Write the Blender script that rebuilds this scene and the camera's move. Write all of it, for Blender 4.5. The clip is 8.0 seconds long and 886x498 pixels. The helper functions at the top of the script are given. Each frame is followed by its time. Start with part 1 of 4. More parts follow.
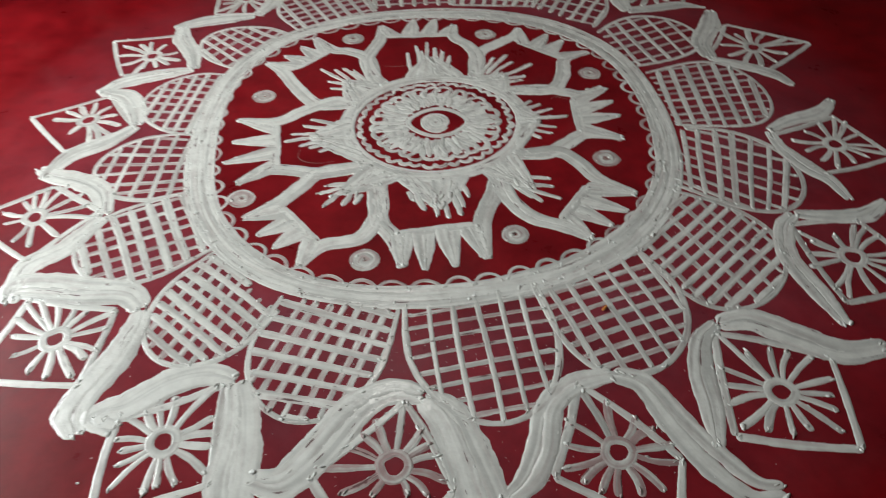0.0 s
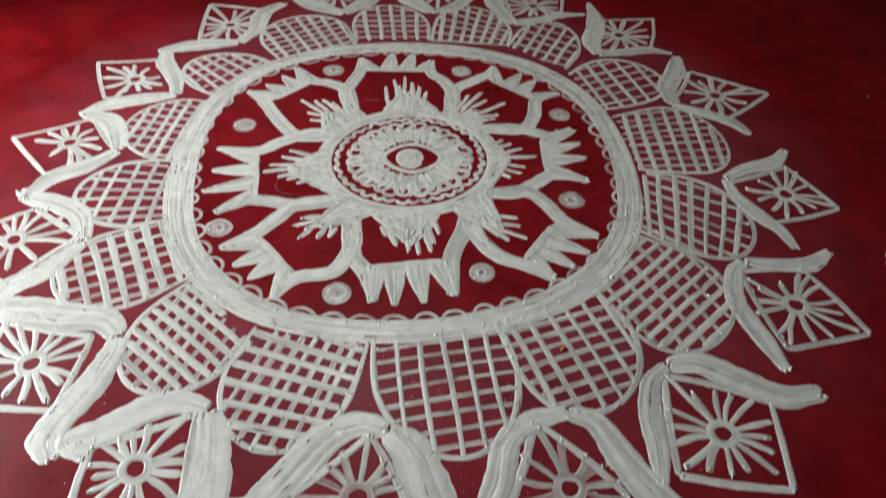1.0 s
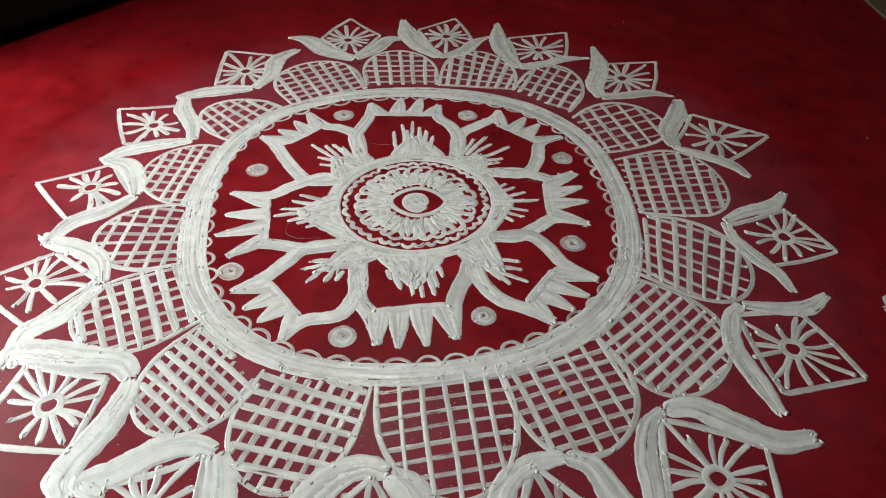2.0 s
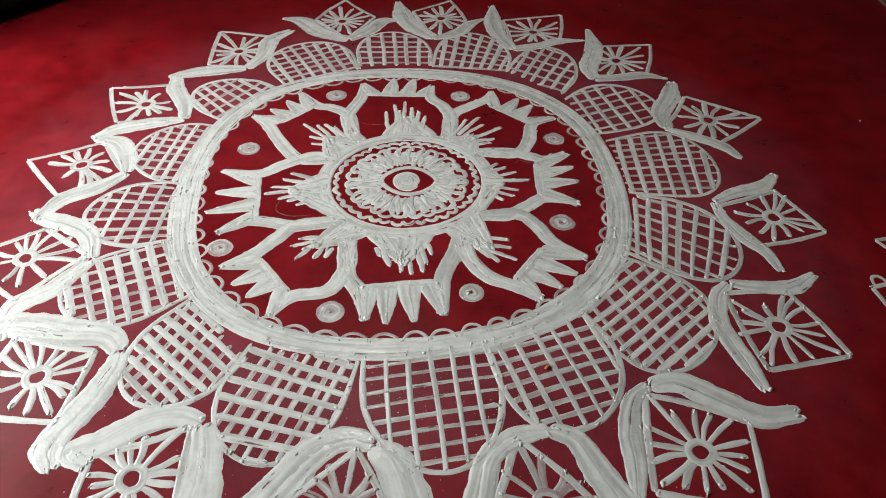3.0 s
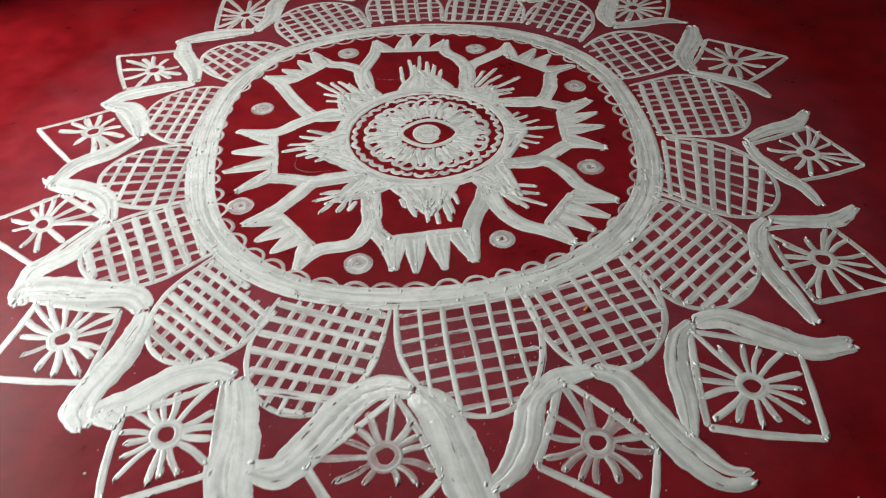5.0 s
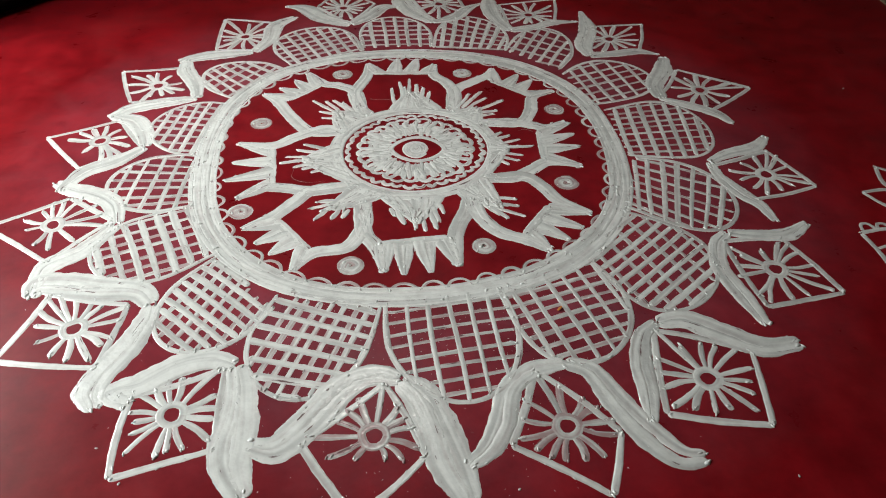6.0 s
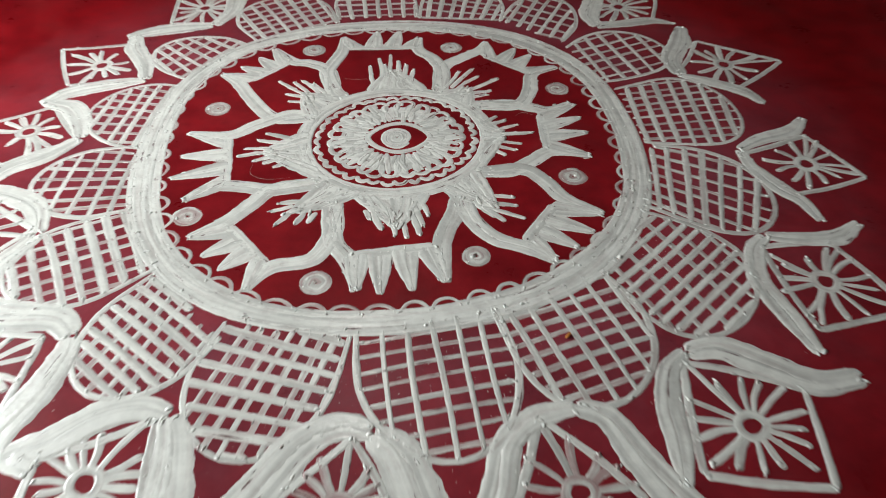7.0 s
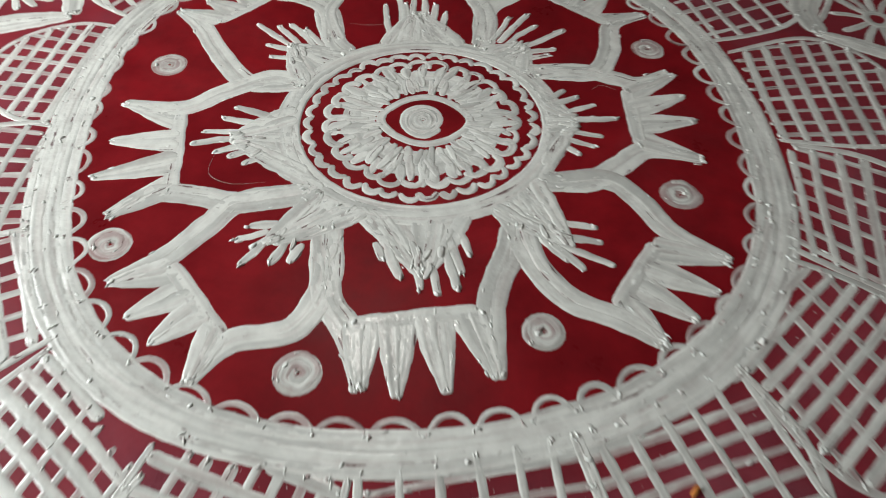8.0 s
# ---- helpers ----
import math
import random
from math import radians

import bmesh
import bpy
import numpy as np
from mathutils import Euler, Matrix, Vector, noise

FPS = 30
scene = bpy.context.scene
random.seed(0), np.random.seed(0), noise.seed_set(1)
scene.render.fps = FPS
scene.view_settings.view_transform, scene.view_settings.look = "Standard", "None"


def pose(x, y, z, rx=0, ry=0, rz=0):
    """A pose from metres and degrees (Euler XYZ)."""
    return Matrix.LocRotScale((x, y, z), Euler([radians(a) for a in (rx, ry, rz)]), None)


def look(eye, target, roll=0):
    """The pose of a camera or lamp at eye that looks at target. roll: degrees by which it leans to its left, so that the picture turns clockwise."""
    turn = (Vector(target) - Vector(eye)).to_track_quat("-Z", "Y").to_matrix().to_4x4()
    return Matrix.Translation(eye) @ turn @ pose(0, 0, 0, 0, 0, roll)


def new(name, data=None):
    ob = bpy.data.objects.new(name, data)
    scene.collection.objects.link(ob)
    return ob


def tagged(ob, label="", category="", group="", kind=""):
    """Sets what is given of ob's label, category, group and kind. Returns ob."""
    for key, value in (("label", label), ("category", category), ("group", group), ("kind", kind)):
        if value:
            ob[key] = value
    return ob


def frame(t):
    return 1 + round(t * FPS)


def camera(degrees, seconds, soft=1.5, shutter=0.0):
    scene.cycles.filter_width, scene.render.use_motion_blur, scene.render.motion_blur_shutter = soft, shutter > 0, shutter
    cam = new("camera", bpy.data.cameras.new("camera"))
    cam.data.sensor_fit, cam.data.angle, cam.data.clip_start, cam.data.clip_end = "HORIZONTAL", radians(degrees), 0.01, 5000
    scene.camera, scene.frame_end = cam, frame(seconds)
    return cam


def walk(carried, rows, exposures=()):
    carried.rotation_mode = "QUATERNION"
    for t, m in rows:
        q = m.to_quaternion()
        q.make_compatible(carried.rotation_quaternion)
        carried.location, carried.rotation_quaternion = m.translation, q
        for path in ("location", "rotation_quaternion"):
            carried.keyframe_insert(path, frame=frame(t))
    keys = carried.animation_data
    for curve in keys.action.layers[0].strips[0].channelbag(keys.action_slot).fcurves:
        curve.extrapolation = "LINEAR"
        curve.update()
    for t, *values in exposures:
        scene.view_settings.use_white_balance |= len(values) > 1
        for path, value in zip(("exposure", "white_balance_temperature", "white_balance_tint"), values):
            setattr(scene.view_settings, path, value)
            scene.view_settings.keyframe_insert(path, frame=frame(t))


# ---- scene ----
cam = camera(65.0, 8.0, soft=1.0, shutter=0.5)
PATH = [
    (0, (0.029, -1.088, 0.737), (-0.001, 0.339, -0.664), -1.8),
    (0.3, (0.022, -1.11, 0.775), (-0.054, 0.341, -0.599), -1.4),
    (0.5, (0.023, -1.116, 0.791), (-0.053, 0.356, -0.562), -1.1),
    (0.8, (0.027, -1.1, 0.792), (0.07, 0.301, -0.634), 2.4),
    (1, (0.037, -1.094, 0.801), (0.08, 0.353, -0.579), 2.1),
    (1.3, (0.041, -1.09, 0.834), (0.036, 0.39, -0.512), 0.8),
    (1.5, (0.045, -1.088, 0.842), (0.034, 0.408, -0.485), 0.7),
    (1.7, (0.049, -1.092, 0.848), (0.044, 0.412, -0.47), 0.8),
    (2.8, (0.079, -1.117, 0.833), (0.073, 0.364, -0.511), 0.9),
    (3, (0.079, -1.118, 0.831), (0.073, 0.364, -0.512), 1.1),
    (3.5, (0.08, -1.113, 0.822), (0.067, 0.365, -0.525), 1.1),
    (4, (0.08, -1.106, 0.813), (0.088, 0.36, -0.548), 1.9),
    (4.2, (0.084, -1.1, 0.81), (0.097, 0.354, -0.563), 1.6),
    (4.4, (0.079, -1.085, 0.801), (0.105, 0.384, -0.556), 1.3),
    (4.5, (0.074, -1.083, 0.795), (0.076, 0.412, -0.534), -0.4),
    (4.7, (0.064, -1.096, 0.775), (0.045, 0.414, -0.536), -1.9),
    (5, (0.041, -1.133, 0.762), (0.019, 0.319, -0.613), -1.7),
    (5.2, (0.034, -1.153, 0.766), (0.008, 0.317, -0.59), -0.8),
    (6.3, (0.037, -1.233, 0.802), (0.074, 0.271, -0.517), 0.8),
    (6.5, (0.052, -1.205, 0.797), (0.077, 0.288, -0.534), 0.6),
    (6.8, (0.061, -1.117, 0.749), (0.08, 0.349, -0.611), 0.2),
    (7, (0.059, -1.04, 0.705), (0.093, 0.415, -0.666), 0.2),
    (7.5, (0.041, -0.847, 0.63), (0.068, 0.518, -0.832), 0.5),
    (7.8, (0.031, -0.74, 0.591), (0.053, 0.567, -0.923), 1.1),
    (8, (0.019, -0.673, 0.562), (0.042, 0.603, -0.978), 2.0),
]
walk(cam, [(t, look(eye, target, roll)) for t, eye, target, roll in PATH], [(0.0, -0.26), (1.0, -0.18), (1.5, -0.02), (3.5, 0.0), (4.5, 0.02), (7.0, 0.02), (8.0, -0.12)])

# ---- world, window light and lamp ----
world = bpy.data.worlds.new("world")
scene.world = world
world.use_nodes = True
wn = world.node_tree
sky = wn.nodes.new("ShaderNodeTexSky")
sky.sky_type, sky.sun_disc = "NISHITA", False
sky.sun_elevation, sky.sun_rotation = radians(35), radians(250)
wn.links.new(sky.outputs[0], wn.nodes["Background"].inputs[0])
wn.nodes["Background"].inputs[1].default_value = 0.1


def area_lamp(name, size_x, size_y, power, colour, m):
    data = bpy.data.lights.new(name, "AREA")
    data.shape, data.size, data.size_y, data.energy, data.color = "RECTANGLE", size_x, size_y, power, colour
    ob = new(name, data)
    ob.matrix_world = m
    return ob


WIN_Y, WIN_Z, WIN_W, WIN_H, WEST = -0.08, 1.02, 1.7, 1.26, -1.95
area_lamp("window_daylight", WIN_W - 0.1, WIN_H - 0.1, 79.5, (0.945, 0.985, 0.975), look((WEST - 0.03, WIN_Y, WIN_Z), (-0.2, WIN_Y, WIN_Z - 0.9)))
area_lamp("ceiling_lamp_light", 0.34, 0.04, 6.0, (1.0, 0.97, 0.9), look((-0.35, 1.25, 2.52), (-0.35, 1.25, 0.0)))


# ---- materials ----
def material(name):
    m = bpy.data.materials.new(name)
    m.use_nodes = True
    return m, m.node_tree, m.node_tree.nodes["Principled BSDF"]


def node(tree, kind, **values):
    n = tree.nodes.new(kind)
    for key, value in values.items():
        n.inputs[key.replace("_", " ")].default_value = value
    return n


def ramp(tree, source, stops):
    n = tree.nodes.new("ShaderNodeValToRGB")
    while len(n.color_ramp.elements) < len(stops):
        n.color_ramp.elements.new(0.5)
    for e, (at, c) in zip(n.color_ramp.elements, stops):
        e.position, e.color = at, (*c, 1) if len(c) == 3 else (c[0], c[0], c[0], 1)
    tree.links.new(source, n.inputs[0])
    return n


def mix(tree, factor, a, b, mode="MIX"):
    n = tree.nodes.new("ShaderNodeMix")
    n.data_type, n.blend_type = "RGBA", mode
    for slot, value in ((0, factor), (6, a), (7, b)):
        if isinstance(value, (int, float)):
            n.inputs[slot].default_value = value
        elif isinstance(value, tuple):
            n.inputs[slot].default_value = (*value, 1)
        else:
            tree.links.new(value, n.inputs[slot])
    return n.outputs[2]


def red_floor():
    m, t, p = material("red_oxide_floor")
    co = t.nodes.new("ShaderNodeTexCoord")
    cloud = node(t, "ShaderNodeTexNoise", Scale=3.2, Detail=6.0, Roughness=0.6)
    blot = node(t, "ShaderNodeTexNoise", Scale=14.0, Detail=5.0, Roughness=0.65)
    grain = node(t, "ShaderNodeTexNoise", Scale=420.0, Detail=3.0, Roughness=0.6)
    smear = node(t, "ShaderNodeTexNoise", Scale=5.5, Detail=7.0, Roughness=0.7, Distortion=0.6)
    for n in (cloud, blot, grain, smear):
        t.links.new(co.outputs["Object"], n.inputs["Vector"])
    base = ramp(t, cloud.outputs[0], [(0.32, (0.177, 0.0045, 0.0076)), (0.66, (0.268, 0.0067, 0.0108))])
    blots = ramp(t, blot.outputs[0], [(0.34, (0.66,)), (0.62, (1.0,))])
    c = mix(t, 1.0, base.outputs[0], blots.outputs[0], "MULTIPLY")
    veil = ramp(t, smear.outputs[0], [(0.5, (0.0,)), (0.85, (0.08,))])
    c = mix(t, veil.outputs[0], c, (0.33, 0.13, 0.12))
    away = t.nodes.new("ShaderNodeVectorMath")
    away.operation = "LENGTH"
    t.links.new(co.outputs["Object"], away.inputs[0])
    # Ring of paint dust; its pink also stands in for the window's sheen.
    ringed = ramp(t, away.outputs["Value"], [(0.42, (0.015,)), (0.5, (0.17,)), (0.68, (0.1,)), (0.88, (0.0,))])
    dust_sheen = mix(t, 1.0, ringed.outputs[0], ramp(t, smear.outputs[0], [(0.3, (0.35,)), (0.7, (1.0,))]).outputs[0], "MULTIPLY")
    c = mix(t, dust_sheen, c, (0.5, 0.28, 0.38))
    t.links.new(c, p.inputs["Base Color"])
    rough = ramp(t, blot.outputs[0], [(0.3, (0.26,)), (0.75, (0.42,))])
    t.links.new(rough.outputs[0], p.inputs["Roughness"])
    bump = node(t, "ShaderNodeBump", Strength=0.16, Distance=0.0006)
    t.links.new(grain.outputs[0], bump.inputs["Height"])
    t.links.new(bump.outputs[0], p.inputs["Normal"])
    p.inputs["Specular IOR Level"].default_value = 0.14
    return m


def white_paint(name, colour, thin, gap, slits):
    """Brushed paint: bristle streaks run along the stroke (the UV is in metres, across and along)."""
    m, t, p = material(name)
    uv = t.nodes.new("ShaderNodeUVMap")
    info = t.nodes.new("ShaderNodeObjectInfo")
    shift = node(t, "ShaderNodeMath")
    shift.operation = "MULTIPLY"
    shift.inputs[1].default_value = 37.0
    t.links.new(info.outputs["Random"], shift.inputs[0])
    place = t.nodes.new("ShaderNodeCombineXYZ")
    t.links.new(shift.outputs[0], place.inputs[2])
    add = t.nodes.new("ShaderNodeVectorMath")
    t.links.new(uv.outputs[0], add.inputs[0])
    t.links.new(place.outputs[0], add.inputs[1])
    streaks = []
    for scale, detail in (((150.0, 7.0, 1.0), 1.5), ((210.0, 9.0, 1.0), 2.0), ((85.0, 4.0, 1.0), 1.0)):
        stretch = t.nodes.new("ShaderNodeMapping")
        stretch.inputs["Scale"].default_value = scale
        t.links.new(add.outputs[0], stretch.inputs[0])
        streak = node(t, "ShaderNodeTexNoise", Scale=1.0, Detail=detail, Roughness=0.6)
        t.links.new(stretch.outputs[0], streak.inputs["Vector"])
        streaks.append(streak)
    streak, slit, broad = streaks
    co = t.nodes.new("ShaderNodeTexCoord")
    patch = node(t, "ShaderNodeTexNoise", Scale=38.0, Detail=4.0, Roughness=0.6)
    lump = node(t, "ShaderNodeTexNoise", Scale=130.0, Detail=2.0)
    t.links.new(co.outputs["Object"], patch.inputs["Vector"])
    t.links.new(co.outputs["Object"], lump.inputs["Vector"])
    shade = ramp(t, patch.outputs[0], [(0.3, tuple(v * 0.84 for v in colour)), (0.62, colour)])
    load = ramp(t, broad.outputs[0], [(0.36, (0.72,)), (0.56, (1.0,))])
    loaded = mix(t, 1.0, shade.outputs[0], load.outputs[0], "MULTIPLY")
    both = node(t, "ShaderNodeMath")
    t.links.new(streak.outputs[0], both.inputs[0])
    half = node(t, "ShaderNodeMath")
    half.operation = "MULTIPLY"
    half.inputs[1].default_value = 0.45
    t.links.new(patch.outputs[0], half.inputs[0])
    t.links.new(half.outputs[0], both.inputs[1])
    worn = ramp(t, both.outputs[0], [(gap, (thin,)), (gap + 0.2, (0.0,))])
    c = mix(t, worn.outputs[0], loaded, (0.33, 0.17, 0.17))
    cracks = node(t, "ShaderNodeMath")
    t.links.new(slit.outputs[0], cracks.inputs[0])
    t.links.new(half.outputs[0], cracks.inputs[1])
    open_slit = ramp(t, cracks.outputs[0], [(slits, (0.85,)), (slits + 0.03, (0.0,))])
    c = mix(t, open_slit.outputs[0], c, (0.09, 0.02, 0.022))
    t.links.new(c, p.inputs["Base Color"])
    height = node(t, "ShaderNodeMath")
    t.links.new(streak.outputs[0], height.inputs[0])
    t.links.new(lump.outputs[0], height.inputs[1])
    bump = node(t, "ShaderNodeBump", Strength=0.34, Distance=0.0013)
    t.links.new(height.outputs[0], bump.inputs["Height"])
    t.links.new(bump.outputs[0], p.inputs["Normal"])
    p.inputs["Roughness"].default_value = 0.34
    p.inputs["Coat Weight"].default_value = 0.55
    p.inputs["Coat Roughness"].default_value = 0.12
    t.links.new(bump.outputs[0], p.inputs["Coat Normal"])
    return m


def plain(name, colour, rough, scale=6.0):
    m, t, p = material(name)
    co = t.nodes.new("ShaderNodeTexCoord")
    n = node(t, "ShaderNodeTexNoise", Scale=scale, Detail=6.0, Roughness=0.6)
    t.links.new(co.outputs["Object"], n.inputs["Vector"])
    r = ramp(t, n.outputs[0], [(0.3, tuple(v * 0.85 for v in colour)), (0.7, colour)])
    t.links.new(r.outputs[0], p.inputs["Base Color"])
    bump = node(t, "ShaderNodeBump", Strength=0.2, Distance=0.002)
    t.links.new(n.outputs[0], bump.inputs["Height"])
    t.links.new(bump.outputs[0], p.inputs["Normal"])
    p.inputs["Roughness"].default_value = rough
    return m


RED = red_floor()
THICK = white_paint("thick_white_paint", (0.83, 0.835, 0.785), 0.16, 0.52, 0.5)
LINE = white_paint("brushed_white_line", (0.79, 0.795, 0.745), 0.25, 0.54, 0.48)
VEIL = white_paint("half_thin_white_line", (0.74, 0.745, 0.70), 0.6, 0.6, 0.48)
THIN = white_paint("thin_white_paint", (0.64, 0.64, 0.60), 0.7, 0.64, 0.5)
PALE = white_paint("dull_greyish_paint", (0.58, 0.575, 0.53), 0.75, 0.62, 0.53)
WET = bpy.data.materials.new("wet_white_bead")
WET.use_nodes = True
WET.node_tree.nodes["Principled BSDF"].inputs["Base Color"].default_value = (0.8, 0.82, 0.78, 1)
WET.node_tree.nodes["Principled BSDF"].inputs["Roughness"].default_value = 0.1
WALL = plain("cream_wall_plaster", (0.13, 0.1, 0.07), 0.85)
DARKWALL = plain("brown_wall_plaster", (0.07, 0.05, 0.04), 0.8)
RUSTWALL = plain("rust_wall_plaster", (0.2, 0.07, 0.028), 0.8)
# Near black, for the block added to darken the far left corner.
CORNERBLACK = plain("near_black_corner", (0.004, 0.003, 0.003), 1.0)
CEIL = plain("whitewashed_ceiling", (0.24, 0.225, 0.2), 0.9)
BEIGE = plain("beige_cement", (0.13, 0.1, 0.055), 0.7, 20.0)
WOOD = plain("brown_window_wood", (0.16, 0.08, 0.04), 0.45, 12.0)
ORANGE = plain("orange_flake", (0.75, 0.28, 0.06), 0.5, 200.0)
LAMPWHITE = plain("lamp_housing", (0.7, 0.7, 0.7), 0.4, 30.0)

# ---- building blocks ----
rng = random.Random(7)
FLAT = 0.36  # how thickly the paint lies


def empty(name, x, y, label, category, group=""):
    ob = new(name)
    ob.empty_display_size = 0.02
    ob.location = (x, y, 0.0)
    bpy.context.view_layer.update()
    return tagged(ob, label, category, group)


def xy(r, degrees):
    return (r * math.cos(radians(degrees)), r * math.sin(radians(degrees)))


class Paint:
    """Collects brush strokes and beads of paint into one mesh."""

    def __init__(self):
        self.v, self.f, self.uv, self.wet, self.count = [], [], [], [], 0

    def stroke(self, points, width, height=0.0014, step=0.004, columns=7, closed=False, wobble=0.07, rounding=0.5, ridge=0.3):
        p = np.array(points, float)
        if closed:
            p = np.vstack([p, p[:1]])
            ext = np.vstack([p[-2], p, p[1]])
        else:
            ext = np.vstack([2 * p[0] - p[1], p, 2 * p[-1] - p[-2]])
        dense = []
        for a, b, c, d in zip(ext[:-3], ext[1:-2], ext[2:-1], ext[3:]):
            u = np.linspace(0, 1, 14, endpoint=False)[:, None]
            dense.append(0.5 * (2 * b + (c - a) * u + (2 * a - 5 * b + 4 * c - d) * u**2 + (3 * b - a - 3 * c + d) * u**3))
        dense = np.vstack(dense + [p[-1:]])
        run = np.r_[0, np.cumsum(np.hypot(*np.diff(dense, axis=0).T))]
        length = run[-1]
        n = max(5, int(length / step) + 1)
        s = np.linspace(0, length, n)
        if not closed:  # more rows near the ends, to round them
            s = length * (0.5 - 0.5 * np.cos(np.pi * (np.linspace(0, 1, n) * 0.9 + 0.05)))
            s = (s - s[0]) / (s[-1] - s[0]) * length
        line = np.stack([np.interp(s, run, dense[:, k]) for k in (0, 1)], 1)
        tan = np.gradient(line, axis=0)
        if closed:
            tan[0] = tan[-1] = line[1] - line[-2]
        tan /= np.maximum(np.hypot(*tan.T), 1e-9)[:, None]
        nor = np.stack([-tan[:, 1], tan[:, 0]], 1)
        w = np.atleast_1d(np.array(width, float))
        w = np.interp(s / length, np.linspace(0, 1, len(w)), w) if len(w) > 1 else np.full(n, w[0])

        def wave(cycles):
            out = np.zeros(n)
            for k in range(3):
                f = max(1, round(length / cycles * (0.6 + 0.7 * k)))
                out += np.sin(2 * np.pi * (f * s / length + rng.random())) / (k + 1.5)
            return out

        left = 1 + wobble * wave(0.05) + 0.5 * wobble * wave(0.014)
        right = 1 + wobble * wave(0.05) + 0.5 * wobble * wave(0.014)
        fade = np.ones(n)
        if not closed:
            cap = np.maximum(w * rounding, 1e-5)
            for away in (s, length - s):
                fade *= np.sqrt(np.clip(1 - (1 - np.clip(away / cap, 0, 1)) ** 2, 0.02, 1))
        t = np.linspace(-1, 1, columns)
        side = np.where(t[None, :] > 0, left[:, None], right[:, None]) * t[None, :] * (w * fade / 2)[:, None]
        prof = (0.72 + 0.28 * np.abs(t) ** 3) * (1 - np.abs(t) ** 10)
        height = height * FLAT
        rough = np.stack([wave(0.025) * 0.6 + rng.uniform(-0.35, 0.35) for _ in t], 1)
        z = height * prof[None, :] * (1 + ridge * rough) * np.sqrt(fade)[:, None]
        z = np.maximum(z, 0.0001)
        z[:, 0] = z[:, -1] = -0.0004
        if not closed:
            z[0] = z[-1] = -0.0004
        pos = line[:, None, :] + nor[:, None, :] * side[:, :, None]
        base = self.count
        self.v.append(np.concatenate([pos, z[:, :, None]], 2).reshape(-1, 3))
        self.uv.append(np.stack([side, np.repeat(s[:, None], columns, 1)], 2).reshape(-1, 2) + rng.random() * 5)
        i, j = np.meshgrid(np.arange(n - 1), np.arange(columns - 1), indexing="ij")
        a = base + i * columns + j
        self.wet.append(np.zeros((n - 1) * (columns - 1), int))
        self.f.append(np.stack([a, a + columns, a + columns + 1, a + 1], 2).reshape(-1, 4))
        self.count += n * columns
        return self

    def bead(self, x, y, size, height, lean=None, squash=1.0, wet=True):
        base, n = self.count, 8
        rows = [(1.0, -0.0003), (0.82, height * 0.5), (0.48, height * 0.86), (0.12, height)]
        lean, squash = rng.random() * 6.28 if lean is None else lean, squash * rng.uniform(0.45, 1.0)
        edge = [rng.uniform(0.75, 1.2) for _ in range(n)]
        v = []
        for k, z in rows:
            for i in range(n):
                a = 2 * math.pi * i / n
                px, py = size * k * edge[i] * math.cos(a), size * k * edge[i] * math.sin(a) * squash
                v.append((x + px * math.cos(lean) - py * math.sin(lean), y + px * math.sin(lean) + py * math.cos(lean), z))
        f = [(base + r * n + i, base + r * n + (i + 1) % n, base + (r + 1) * n + (i + 1) % n, base + (r + 1) * n + i) for r in range(3) for i in range(n)]
        f += [(base + 3 * n, base + 3 * n + 1, base + 3 * n + 2, base + 3 * n + 3), (base + 3 * n, base + 3 * n + 3, base + 3 * n + 4, base + 3 * n + 7), (base + 3 * n + 4, base + 3 * n + 5, base + 3 * n + 6, base + 3 * n + 7)]
        self.v.append(np.array(v))
        self.uv.append(np.array(v)[:, :2] + rng.random())
        self.f.append(np.array(f))
        self.wet.append(np.full(len(f), int(wet)))
        self.count += len(v)
        return self

    def drips(self, points, width, gap=0.03):
        """Small ridges drawn out along a stroke by the bristles."""
        p = np.array(points)
        for q0, q1 in zip(p[:-1], p[1:]):
            d = q1 - q0
            long = float(np.hypot(*d))
            side = np.array((-d[1], d[0])) / max(long, 1e-6)
            for _ in range(int(long / gap * 0.45 + rng.random() * 0.8)):
                x, y = q0 + d * rng.random() + side * width * rng.choice((-0.36, 0.36, rng.uniform(-0.35, 0.35)))
                k = rng.uniform(0.002, 0.0055)
                self.bead(x, y, k, 0.0006 + k * 0.1, math.atan2(d[1], d[0]) + rng.uniform(-0.35, 0.35), rng.uniform(0.28, 0.55), wet=rng.random() < 0.3)
        return self

    def ends(self, points, size=0.0035, both=True):
        """Uneven lumps where the brush was set down and lifted."""
        q = np.array(points)
        for at, near in ((q[0], q[1]), (q[-1], q[-2])) if both else ((q[-1], q[-2]),):
            lean = math.atan2(*(near - at)[::-1])
            for _ in range(rng.choice((1, 2, 2, 3))):
                k = rng.uniform(0.5, 1.15) * size
                back = (near - at) / max(np.hypot(*(near - at)), 1e-6) * size * rng.uniform(0.1, 1.6)
                self.bead(at[0] + back[0] + rng.uniform(-1, 1) * size * 0.6, at[1] + back[1] + rng.uniform(-1, 1) * size * 0.6, k, 0.0006 + k * rng.uniform(0.16, 0.32), lean + rng.uniform(-0.9, 0.9), rng.uniform(0.4, 0.8), wet=rng.random() < 0.55)
        return self

